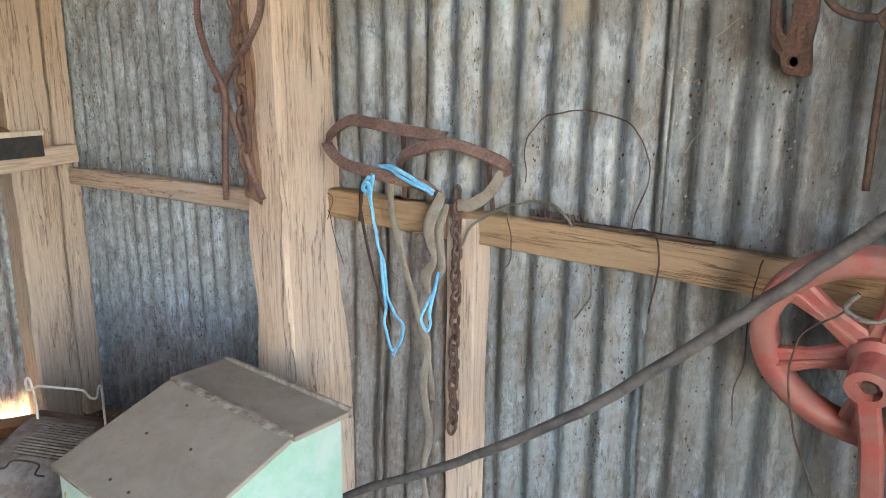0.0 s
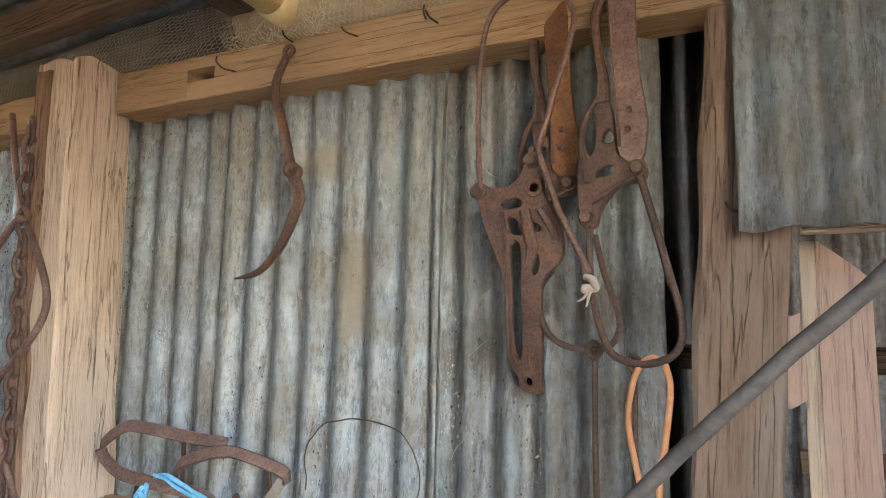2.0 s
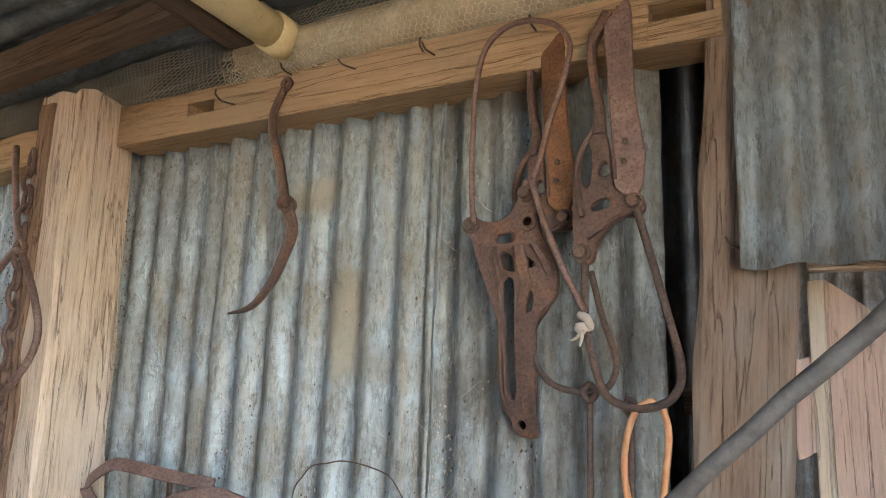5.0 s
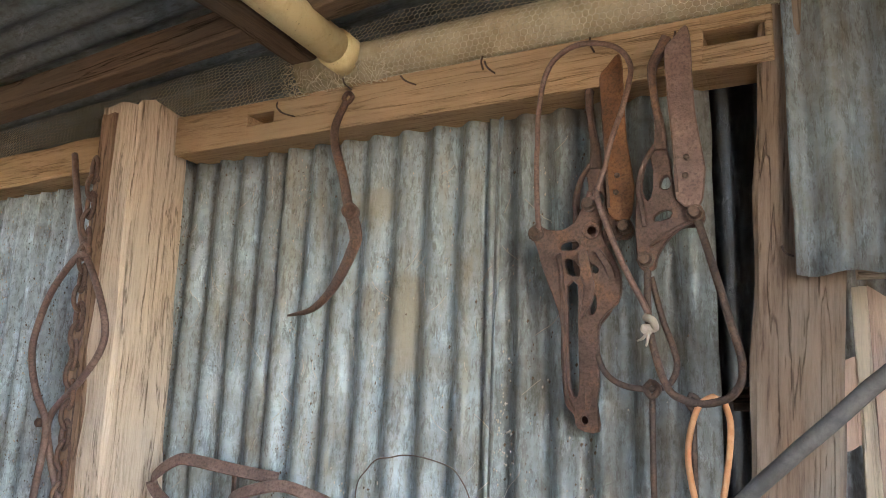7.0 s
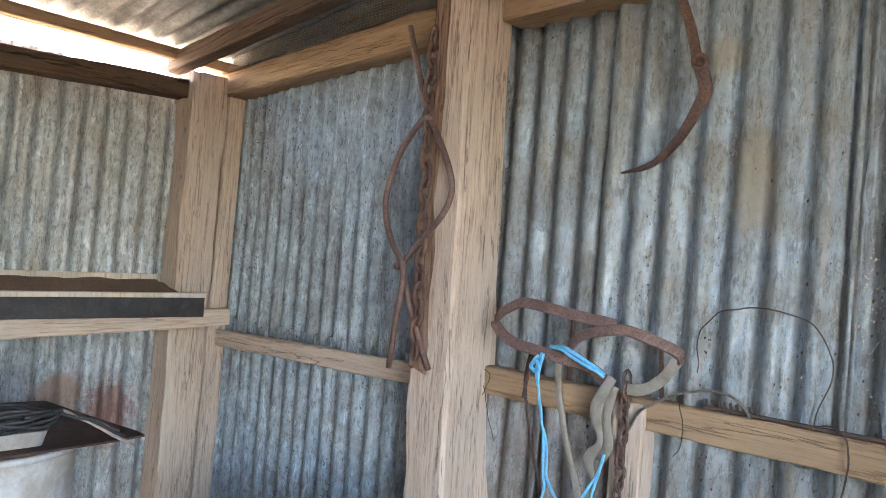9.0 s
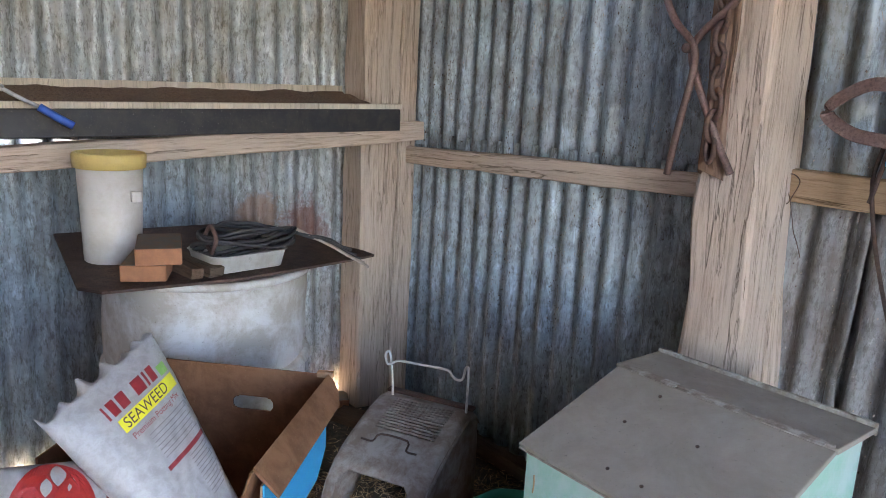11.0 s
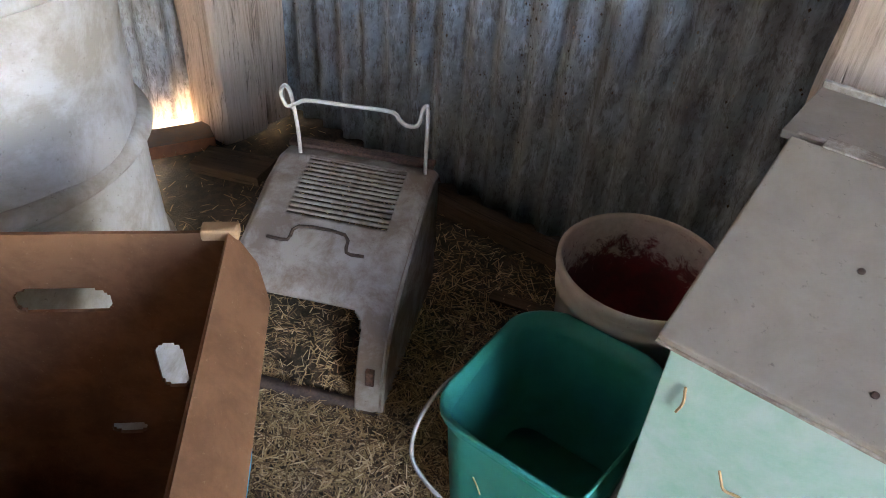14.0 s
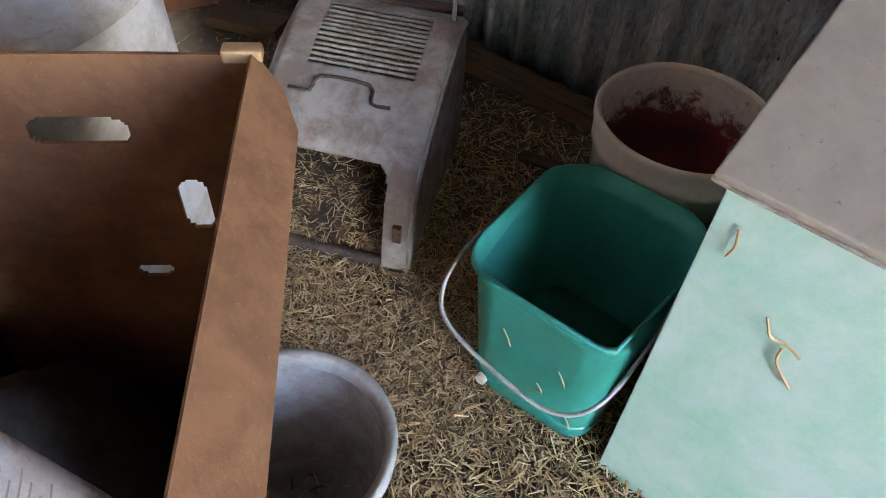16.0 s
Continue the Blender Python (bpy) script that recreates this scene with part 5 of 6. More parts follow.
part("top_ring", lathe([(0.284, 0.826), (0.296, 0.831), (0.298, 0.842), (0.294, 0.85), (0.284, 0.85)], 64), M_DRUM, drum, smooth=True)
part("base_ring", lathe([(0.284, 0.0), (0.296, 0.0), (0.298, 0.012), (0.286, 0.022)], 64), M_DRUM, drum, smooth=True)
lidp = [(-3.26, 0.06), (-2.56, -0.02), (-2.49, 0.02), (-2.475, 0.19), (-2.47, 0.36), (-2.495, 0.55), (-2.53, 0.72), (-2.56, 0.83), (-2.62, 0.83), (-2.9, 0.78), (-3.24, 0.72)]
bm = bmesh.new()
top = [bm.verts.new((x, y, 0.861 + 0.004 * noise.noise(Vector((x * 7, y * 7, 0))))) for x, y in lidp]
bot = [bm.verts.new((x, y, v.co.z - 0.007)) for (x, y), v in zip(lidp, top)]
bm.faces.new(top)
bm.faces.new(bot[::-1])
for i in range(len(lidp)):
    k = (i + 1) % len(lidp)
    bm.faces.new((bot[i], bot[k], top[k], top[i]))
tagged(part("rusty_plate", bm, M_RUSTPLATE), "flat rusty plate laid as a cover on the drum", "metal plate")
LZ = 0.866
pail = thing("pail", pose(-2.80, 0.125, LZ), "milky plastic pail with a yellowed rim on the drum", "pail")
part("body", lathe([(0.07, 0), (0.074, 0.004), (0.084, 0.262), (0.08, 0.262), (0.07, 0.01)], 40), M_PAIL, pail, smooth=True)
part("rim", lathe([(0.086, 0.255), (0.092, 0.258), (0.094, 0.29), (0.09, 0.297), (0.083, 0.297), (0.082, 0.258)], 40), M_PAILRIM, pail, "yellowed rim", smooth=True)
part("clip", boxm((0.075, 0.03, 0.17), (0.092, 0.055, 0.2), 0.003), M_PAIL, pail)

brick_me = mesh_of("brick", boxm((-0.1, -0.055, 0), (0.1, 0.055, 0.043), 0.004), M_BRICK, mats=(M_BRICKTOP,))
for f in brick_me.polygons:
    if f.normal.z > 0.8:
        f.material_index = 1
for x, y, z, a in ((-2.61, 0.165, LZ, -25), (-2.59, 0.185, LZ + 0.044, -18)):
    ob = tagged(new("brick", brick_me), "orange fired brick with a sooty upper face", "brick", "bricks on the drum")
    ob.matrix_basis = pose(x, y, z, 0, 0, a)
ob = tagged(new("brick", brick_me), "broken orange brick on the floor by the end wall", "brick")
ob.matrix_basis = pose(-3.33, 1.10, 0.0, 0, 0, 65)
for p0, p1, w, d in (((-2.78, 0.22, LZ + 0.015), (-2.485, 0.245, LZ + 0.015), 0.03, 0.028), ((-2.76, 0.255, LZ + 0.018), (-2.49, 0.298, LZ + 0.012), 0.04, 0.024)):
    timber("wood_offcut", p0, p1, w, d, M_WOOD_D, "short dark wood offcut lying on the drum plate", "wood", 0.003, "")

tray = thing("enamel_tray", pose(-2.595, 0.40, LZ, 0, 0, 8), "chipped white enamel tray holding coiled cable", "tray")


def rounded_rect(a, b, r, n=6):
    out = []
    for cx, cy, s in ((a - r, b - r, 0), (-a + r, b - r, 90), (-a + r, -b + r, 180), (a - r, -b + r, 270)):
        for k in range(n + 1):
            t = radians(s + 90 * k / n)
            out.append((cx + r * math.cos(t), cy + r * math.sin(t)))
    return out


def loft(rings):
    """Joins rings of equal length, closed at both ends."""
    bm = bmesh.new()
    vr = [[bm.verts.new(p) for p in ring] for ring in rings]
    n = len(vr[0])
    for a, b in zip(vr, vr[1:]):
        for i in range(n):
            bm.faces.new((a[i], a[(i + 1) % n], b[(i + 1) % n], b[i]))
    bm.faces.new(vr[0][::-1])
    bm.faces.new(vr[-1])
    return bm


def rr(a, b, r, z):
    return [(x, y, z) for x, y in rounded_rect(a, b, r)]


part("dish", loft([rr(0.075, 0.105, 0.03, 0), rr(0.085, 0.115, 0.035, 0.045), rr(0.09, 0.12, 0.037, 0.048), rr(0.083, 0.113, 0.034, 0.047), rr(0.072, 0.102, 0.03, 0.004)]), M_ENAMEL, tray, smooth=True)
coil = thing("cable_coil", pose(-2.61, 0.41, LZ + 0.03), "loosely coiled black electric cable", "cable")
cr = random.Random(3)
for k in range(9):
    a, b, ph, z = cr.uniform(0.05, 0.085), cr.uniform(0.10, 0.15), cr.uniform(-0.3, 0.3), 0.012 + 0.007 * k
    pts = [(a * math.cos(t) + 0.02 * math.sin(ph * 9), b * math.sin(t + ph) + 0.02, z + 0.012 * math.sin(t * 2 + k)) for t in (2 * math.pi * i / 10 for i in range(10))]
    part("turn", tube(pts, 0.0058, 8, 4, True, wob=0.006), M_CABLE, coil, smooth=True)
part("tie", tube([(0.06, -0.10, 0.02), (0.075, -0.095, 0.06), (0.02, -0.09, 0.085), (-0.02, -0.095, 0.04)], 0.006, 7, 4, True), M_RUST_P, coil, smooth=True)
for k in range(5):
    y = 0.12 + 0.012 * k
    part("loose_end", tube([(-0.02 + 0.02 * k, 0.05, 0.05), (0.0, y, 0.055), (0.03 + 0.012 * k, y + 0.12, 0.03 - 0.01 * k), (0.06 + 0.006 * k, y + 0.21, -0.01 - 0.014 * k)], 0.0042, 7, 6, wob=0.008), M_CABLE if k < 3 else M_ROPE, coil, smooth=True)

# ---- green feed bin ----
feed = thing("feed_bin", pose(0, 0, 0), "mint green feed bin with a sloping grey hinged lid", "feed bin")
bx0, bx1, by0, by1 = -1.683, -1.215, 0.668, 1.12
side = [(by0, 0.0), (by1, 0.0), (by1, 0.738), (0.965, 0.738), (by0, 0.622)]
for x, nm in ((bx0, "side_panel"), (bx1 - 0.014, "side_panel")):
    bm = bmesh.new()
    a = [bm.verts.new((x, y, z)) for y, z in side]
    b = [bm.verts.new((x + 0.014, y, z)) for y, z in side]
    bm.faces.new(a)
    bm.faces.new(b[::-1])
    for i in range(5):
        bm.faces.new((a[(i + 1) % 5], a[i], b[i], b[(i + 1) % 5]))
    part(nm, bm, M_MINT, feed)
part("front_panel", boxm((bx0 - 0.001, by0 - 0.012, 0.0), (bx1 + 0.001, by0 - 0.0005, 0.622), 0.002), M_MINT, feed)
part("back_panel", boxm((bx0 + 0.0145, by1 - 0.012, 0.0), (bx1 - 0.0145, by1 + 0.002, 0.735), 0.001), M_MINT, feed)
slope = math.degrees(math.atan2(0.742 - 0.630, 0.965 - 0.648))
ln = math.hypot(0.112, 0.317)
lid = part("lid", boxm((bx0 - 0.016, 0, 0), (bx1 + 0.016, ln - 0.003, 0.012), 0.003), M_LID, feed, "dusty grey sheet lid", pose(0, 0.648, 0.632, slope, 0, 0))
part("lid_edge", boxm((bx0 - 0.017, -0.002, -0.004), (bx1 + 0.017, 0.006, -0.0005), 0.001), M_LID_EDGE, lid)
part("top_board", boxm((bx0 - 0.03, 0.968, 0.741), (bx1 + 0.016, 1.135, 0.754), 0.003), M_LID, feed, "dusty grey fixed top board")
part("back_lip", boxm((bx0 - 0.03, 1.136, 0.736), (bx1 + 0.016, 1.146, 0.762), 0.002), M_LID_EDGE, feed)
part("hinge_pin", tube([(bx0 - 0.01, 0.965, 0.757), (bx1 + 0.01, 0.965, 0.757)], 0.0035, 8), M_LID_EDGE, feed)
hm = mesh_of("hinge", boxm((-0.06, -0.012, 0), (0.06, 0.012, 0.003), 0.001), M_LID_EDGE)
for x in (-1.60, -1.45, -1.28):
    o = new("hinge", hm)
    o.parent = feed
    o.matrix_basis = pose(x, 0.962, 0.757, 6, 0, 0)
sm = mesh_of("screw", lathe([(0.004, 0), (0.004, 0.002), (0.002, 0.003)], 8), M_BOLT)
for u, v in ((-1.55, 0.29), (-1.42, 0.05), (-1.35, 0.05), (-1.27, 0.05), (-1.5, 0.05), (-1.4, 0.2), (-1.56, 0.18)):
    o = new("screw", sm)
    o.parent = feed
    o.matrix_basis = pose(0, 0.648, 0.632, slope, 0, 0) @ pose(u, v, 0.012)
for k, x in enumerate((-1.655, -1.56)):
    part("stuck_straw", tube([(x, 0.653, 0.585 - 0.12 * k), (x + 0.004, 0.65, 0.565 - 0.12 * k), (x + 0.03 * k, 0.652, 0.545 - 0.13 * k)], 0.0018, 5, 4), M_STRAW, feed)
part("stuck_straw", tube([(-1.59, 0.652, 0.50), (-1.575, 0.645, 0.485), (-1.56, 0.652, 0.47), (-1.54, 0.65, 0.462)], 0.0018, 5, 4, wob=0.008), M_STRAW, feed)

# ---- buckets ----
gb = thing("square_bucket", pose(-1.84, 0.774, 0.004, 0, 0, 2), "teal green square plastic bucket with a wire bail", "bucket")


def bucket_ring(a, b, r, z, lip=0.0):
    pts = rounded_rect(a, b, r, 7)
    return [(x, y, z + (lip * (0.5 - 0.5 * math.cos(4 * math.atan2(y / b, x / a))) if lip else 0)) for x, y in pts]


part("body", loft([rr(0.105, 0.118, 0.04, 0.0), rr(0.112, 0.125, 0.045, 0.012), rr(0.124, 0.138, 0.055, 0.16), rr(0.133, 0.148, 0.062, 0.285), bucket_ring(0.138, 0.154, 0.066, 0.318, -0.02), bucket_ring(0.144, 0.16, 0.07, 0.335, -0.024), bucket_ring(0.144, 0.16, 0.07, 0.339, -0.024), bucket_ring(0.138, 0.154, 0.066, 0.34, -0.024), rr(0.13, 0.144, 0.06, 0.285), rr(0.12, 0.134, 0.053, 0.15), rr(0.1, 0.112, 0.04, 0.012)]), M_TEAL, gb, smooth=True)
part("handle", tube([(-0.143, -0.01, 0.30), (-0.172, -0.07, 0.262), (-0.172, -0.135, 0.215), (-0.13, -0.172, 0.185), (0.0, -0.185, 0.16), (0.085, -0.18, 0.165), (0.13, -0.14, 0.215), (0.143, -0.01, 0.30)], 0.0036, 9, 7), M_STEEL, gb, "grey wire bail hanging down", smooth=True)
for x in (-0.144, 0.138):
    part("ear", boxm((x, -0.03, 0.285), (x + 0.006, 0.01, 0.315), 0.002), M_TEAL, gb)
part("knob", lathe([(0.01, 0), (0.01, 0.012), (0.004, 0.014)], 10, m=pose(-0.08, -0.126, 0.035, 90, 0, 0)), M_PLASTIC, gb)
part("base_band", loft([rr(0.1135, 0.1265, 0.046, 0.03), rr(0.1165, 0.1295, 0.047, 0.034), rr(0.117, 0.13, 0.048, 0.046), rr(0.1145, 0.128, 0.047, 0.05)]), M_TEAL, gb, smooth=True)
for k, (x, z) in enumerate(((-0.05, 0.22), (0.02, 0.13), (0.05, 0.20), (-0.02, 0.08), (0.075, 0.09))):
    part("stuck_straw", tube([(x, -0.127 - 0.085 * z, z), (x + 0.012, -0.130 - 0.085 * z, z - 0.012), (x + 0.016 * (-1) ** k, -0.127 - 0.085 * z, z - 0.03)], 0.0014, 5, 4), M_STRAW, gb)
wb = thing("round_bucket", pose(-1.868, 1.095, 0.002) @ Matrix.Diagonal((1.09, 1.09, 1.0, 1)), "dirty white round bucket stained red inside", "bucket")
part("shell", lathe([(0.105, 0), (0.112, 0.004), (0.132, 0.30), (0.137, 0.302), (0.138, 0.32), (0.134, 0.322), (0.138, 0.345), (0.142, 0.348), (0.142, 0.365), (0.138, 0.37), (0.134, 0.366), (0.131, 0.30), (0.108, 0.008)], 48), M_PLASTIC, wb, smooth=True)
part("lining", lathe([(0.1322, 0.363), (0.1285, 0.30), (0.106, 0.012), (0.02, 0.0105), (0.02, 0.0095), (0.107, 0.0102), (0.1295, 0.30), (0.133, 0.362)], 48, caps=False), M_STAIN, wb, "red-stained inside", smooth=True)
gy = thing("grey_bucket", pose(-1.955, 0.273, 0.0) @ Matrix.Diagonal((1.26, 1.26, 1.26, 1)), "grey dusty bucket beside the carton", "bucket")
part("shell", lathe([(0.07, 0), (0.075, 0.004), (0.096, 0.222), (0.093, 0.222), (0.07, 0.014)], 44), M_GREYB, gy, smooth=True)
part("rim", lathe([(0.0965, 0.218), (0.104, 0.222), (0.105, 0.236), (0.1, 0.241), (0.093, 0.236), (0.0925, 0.218)], 44, caps=False), M_GREYB, gy, "rolled rim", smooth=True)

# ---- grass catcher ----
CU, CV = Vector((0.902, 0.432, 0)), Vector((-0.432, 0.902, 0))
cm = Matrix(((CU.x, CV.x, 0, -2.175), (CU.y, CV.y, 0, 0.743), (0, 0, 1, 0.0), (0, 0, 0, 1)))
catcher = thing("grass_catcher", cm, "worn grey metal mower grass catcher with a wire handle", "grass catcher")
CW = 0.345
cprof = [(0.0, 0.0), (0.005, 0.06), (0.02, 0.13), (0.045, 0.187), (0.09, 0.238), (0.15, 0.276), (0.22, 0.307), (0.29, 0.335), (0.36, 0.352), (0.41, 0.345), (0.435, 0.31)]


def cp(s):
    """The point of the shell's profile at s from 0 to 1."""
    f = s * (len(cprof) - 1)
    i = min(int(f), len(cprof) - 2)
    a, b = cprof[i], cprof[i + 1]
    return (a[0] + (b[0] - a[0]) * (f - i), a[1] + (b[1] - a[1]) * (f - i))


def shell():
    bm = bmesh.new()
    nu, ns = 72, 124
    solid = {}
    for layer, off in ((0, 0.0), (1, -0.006)):
        for j in range(ns + 1):
            y, z = cp(j / ns)
            for i in range(nu + 1):
                u = i / nu
                e = max(0, abs(u - 0.5) * 2 - 0.86) / 0.14
                dz = -0.018 * e * e * (1 if z > 0.1 else z / 0.1)
                solid[layer, i, j] = bm.verts.new((-CW * (1 - u), y + 0.006 * e * e - off * 0.6, z + dz + off))

    def is_open(i, j):
        u, s = (i + 0.5) / nu, (j + 0.5) / ns
        if 0.13 < u < 0.84 and s < 0.36:
            k = min(u - 0.13, 0.84 - u)
            return s < 0.36 - max(0, 0.07 - k) ** 2 * 14
        if 0.22 < u < 0.83 and 0.6 < s < 0.82:
            return (j % 2) == 0
        return False
    for j in range(ns):
        for i in range(nu):
            if is_open(i, j):
                continue
            q = [(i, j), (i + 1, j), (i + 1, j + 1), (i, j + 1)]
            bm.faces.new([solid[0, a, b] for a, b in q])
            bm.faces.new([solid[1, a, b] for a, b in q[::-1]])
            for (a, b), (c, d), (oi, oj) in ((q[0], q[1], (i, j - 1)), (q[1], q[2], (i + 1, j)), (q[2], q[3], (i, j + 1)), (q[3], q[0], (i - 1, j))):
                if oi < 0 or oj < 0 or oi >= nu or oj >= ns or is_open(oi, oj):
                    bm.faces.new((solid[0, a, b], solid[1, a, b], solid[1, c, d], solid[0, c, d]))
    return bm


part("hood", shell(), M_CATCH, catcher, smooth=True)
for x in (-CW + 0.004, -0.008):
    bm = bmesh.new()
    outl = [(y, z - 0.012 if z > 0.1 else z) for y, z in cprof[::1]] + [(0.44, 0.2), (0.44, 0.0)]
    a = [bm.verts.new((x, y, max(0, z))) for y, z in outl]
    b = [bm.verts.new((x + 0.004, y, max(0, z))) for y, z in outl]
    bm.faces.new(a)
    bm.faces.new(b[::-1])
    for i in range(len(outl)):
        k = (i + 1) % len(outl)
        bm.faces.new((a[k], a[i], b[i], b[k]))
    part("cheek", bm, M_CATCH, catcher)
part("front_bar", tube([(-CW + 0.01, 0.02, 0.014), (-CW / 2, 0.018, 0.011), (-0.01, 0.015, 0.012)], 0.016, 10, 4), M_RUST_D, catcher, "dark roller bar", smooth=True)
part("back_rail", boxm((-CW + 0.01, 0.40, 0.345), (-0.01, 0.428, 0.356), 0.003), M_RUST, catcher)
ridge = [(-0.285, 0.515), (-0.243, 0.517), (-0.231, 0.56), (-0.135, 0.56), (-0.121, 0.512), (-0.085, 0.51)]
part("catch_ridge", tube([(x, cp(q)[0] - 0.003, cp(q)[1] + 0.004) for x, q in ridge], 0.0035, 7, 3), M_RUST_D, catcher, smooth=True)
part("green_patch", boxm((-0.062, 0.004, 0.105), (-0.05, 0.03, 0.16), 0.002, pose(0, 0, 0, -14, 0, 0)), M_CATCHG, catcher)
part("latch", boxm((-0.038, 0.008, 0.085), (-0.02, 0.03, 0.125), 0.003), M_RUST, catcher)
part("foot_plate", boxm((-0.058, 0.002, 0.0), (-0.004, 0.006, 0.10), 0.001, pose(0, 0, 0, -8, 0, 0)), M_CATCH, catcher)
part("wire_handle", tube([(x, y + 0.04, z + 0.006) for x, y, z in [(-0.295, 0.33, 0.325), (-0.30, 0.335, 0.40), (-0.31, 0.335, 0.478), (-0.322, 0.335, 0.495), (-0.33, 0.332, 0.478), (-0.318, 0.33, 0.452), (-0.295, 0.33, 0.462), (-0.27, 0.33, 0.472), (-0.17, 0.33, 0.476), (-0.095, 0.33, 0.477), (-0.078, 0.33, 0.462), (-0.062, 0.33, 0.452), (-0.04, 0.33, 0.458), (-0.032, 0.332, 0.492), (-0.025, 0.335, 0.499), (-0.022, 0.335, 0.475), (-0.022, 0.335, 0.40), (-0.022, 0.335, 0.325)]], 0.0042, 9, 6), M_WHITEWIRE, catcher, "white coated wire handle", smooth=True)


def heap(x, y):
    q = cm.inverted() @ Vector((x, y, 0))
    return 0.02 + 0.15 * max(0.0, min(1, (q.y - 0.01) / 0.22)) - 0.06 * abs(q.x + 0.17) / 0.17


def inside(x, y):
    q = cm.inverted() @ Vector((x, y, 0))
    return -0.32 < q.x < -0.02 and 0.02 < q.y < 0.38


bm = bmesh.new()
hv = [[bm.verts.new((-0.33 + 0.315 * i / 14, 0.025 + 0.36 * j / 14, 0.01 + 0.15 * min(1, j / 14 * 0.36 / 0.22) - 0.06 * abs(i / 7 - 1) + 0.01 * noise.noise(Vector((i * 0.7, j * 0.7, 2))))) for i in range(15)] for j in range(15)]
for j in range(14):
    for i in range(14):
        bm.faces.new((hv[j][i], hv[j][i + 1], hv[j + 1][i + 1], hv[j + 1][i]))
hp = tagged(part("straw_heap", bm, M_EARTH, None, "", cm, smooth=True), "dark matted straw heap inside the catcher", "straw", "", "stuff")
tagged(new("straw_heap_top", straw_bm(3600, -2.7, -2.1, 0.55, 1.15, 0, random.Random(8), heap, 0.03, 0.5, inside)), "chopped straw lying in the catcher mouth", "straw", "", "stuff")

for p0, p1, w, d, lab in (((-2.95, 1.38, 0.03), (-2.15, 1.40, 0.03), 0.06, 0.05, "dark old timber lying along the wall foot"), ((-3.2, 1.08, 0.02), (-3.0, 1.16, 0.022), 0.11, 0.03, "short broken board on the floor"), ((-2.22, 1.18, 0.012), (-1.98, 1.25, 0.012), 0.045, 0.02, "short dark stick on the straw"), ((-3.05, 0.78, 0.014), (-2.62, 0.88, 0.014), 0.028, 0.025, "dark stick behind the grass catcher")):
    timber("timber_scrap", p0, p1, w, d, M_WOOD_X, lab, "timber", 0.004, "")

# ---- carton with potting mix bags ----
CC = Vector((-2.08, 0.405, 0))
CA, CB = Vector((-0.727, -0.687, 0)), Vector((0.70, -0.714, 0))
carton = thing("carton", Matrix(((CA.x, CB.x, 0, CC.x), (CA.y, CB.y, 0, CC.y), (0, 0, 1, 0), (0, 0, 0, 1))), "open brown cardboard carton with hand holes", "carton")
AL, BL, CH, CT = 0.40, 0.46, 0.715, 0.005
TAPER = 0.22


def wall_with_holes(length, holes, taper=0.0):
    """An upright board, x along length, z up, with rounded slots (x, z, half width, half height) cut through."""
    bm = bmesh.new()
    nx, nz = 150, 210
    g = {}

    def hole(x, z):
        for hx, hz, a, b in holes:
            r = min(a, b)
            dx, dz = max(0, abs(x - hx) - (a - r)), max(0, abs(z - hz) - (b - r))
            if dx * dx + dz * dz < r * r:
                return True
        return False
    for k in (0, 1):
        for j in range(nz + 1):
            for i in range(nx + 1):
                g[k, i, j] = bm.verts.new((length * i / nx, CT * k, CH * j / nz))
    op = {(i, j): hole(length * (i + 0.5) / nx, CH * (j + 0.5) / nz) for i in range(nx) for j in range(nz)}
    for (i, j), o in op.items():
        if o:
            continue
        q = [(i, j), (i + 1, j), (i + 1, j + 1), (i, j + 1)]
        bm.faces.new([g[0, a, b] for a, b in q])
        bm.faces.new([g[1, a, b] for a, b in q[::-1]])
        for (a, b), (c, d), n in ((q[0], q[1], (i, j - 1)), (q[1], q[2], (i + 1, j)), (q[2], q[3], (i, j + 1)), (q[3], q[0], (i - 1, j))):
            if op.get(n, True):
                bm.faces.new((g[0, a, b], g[1, a, b], g[1, c, d], g[0, c, d]))
    for v in bm.verts:
        v.co.x = max(v.co.x, taper * (1 - v.co.z / CH))
    return bm


part("back_panel", wall_with_holes(AL, [(0.185, 0.625, 0.05, 0.017), (0.09, 0.52, 0.016, 0.038), (0.16, 0.41, 0.022, 0.01)], TAPER), M_CARD, carton)
bm = boxm((0, 0, 0), (CT, BL, CH), 0.001)
for v in bm.verts:
    v.co.x += TAPER * (1 - v.co.z / CH)
part("side_panel", bm, M_CARD, carton)
bm = boxm((AL - CT, CT + 0.001, 0), (AL, BL, CH - 0.02), 0.001)
part("side_panel", bm, M_CARD, carton)
bm = boxm((CT + TAPER, BL - CT, 0), (AL - CT - 0.001, BL, CH - 0.06), 0.001)
part("front_panel", bm, M_CARD, carton)
part("floor_panel", boxm((TAPER + 0.004, CT + 0.002, 0.002), (AL - 0.008, BL - CT - 0.002, 0.008), 0.001), M_CARD, carton)
bm = bmesh.new()
fl = [(0.002, 0.004), (0.002, BL - 0.01), (-0.068, BL - 0.02), (-0.064, 0.06), (-0.04, 0.02)]
ft = [bm.verts.new((x * 0.62, y, CH + 0.004 + x * 0.78)) for x, y in fl]
fb = [bm.verts.new((x * 0.62 + 0.003, y, CH - 0.001 + x * 0.78)) for x, y in fl]
bm.faces.new(ft)
bm.faces.new(fb[::-1])
for i in range(5):
    bm.faces.new((ft[(i + 1) % 5], ft[i], fb[i], fb[(i + 1) % 5]))
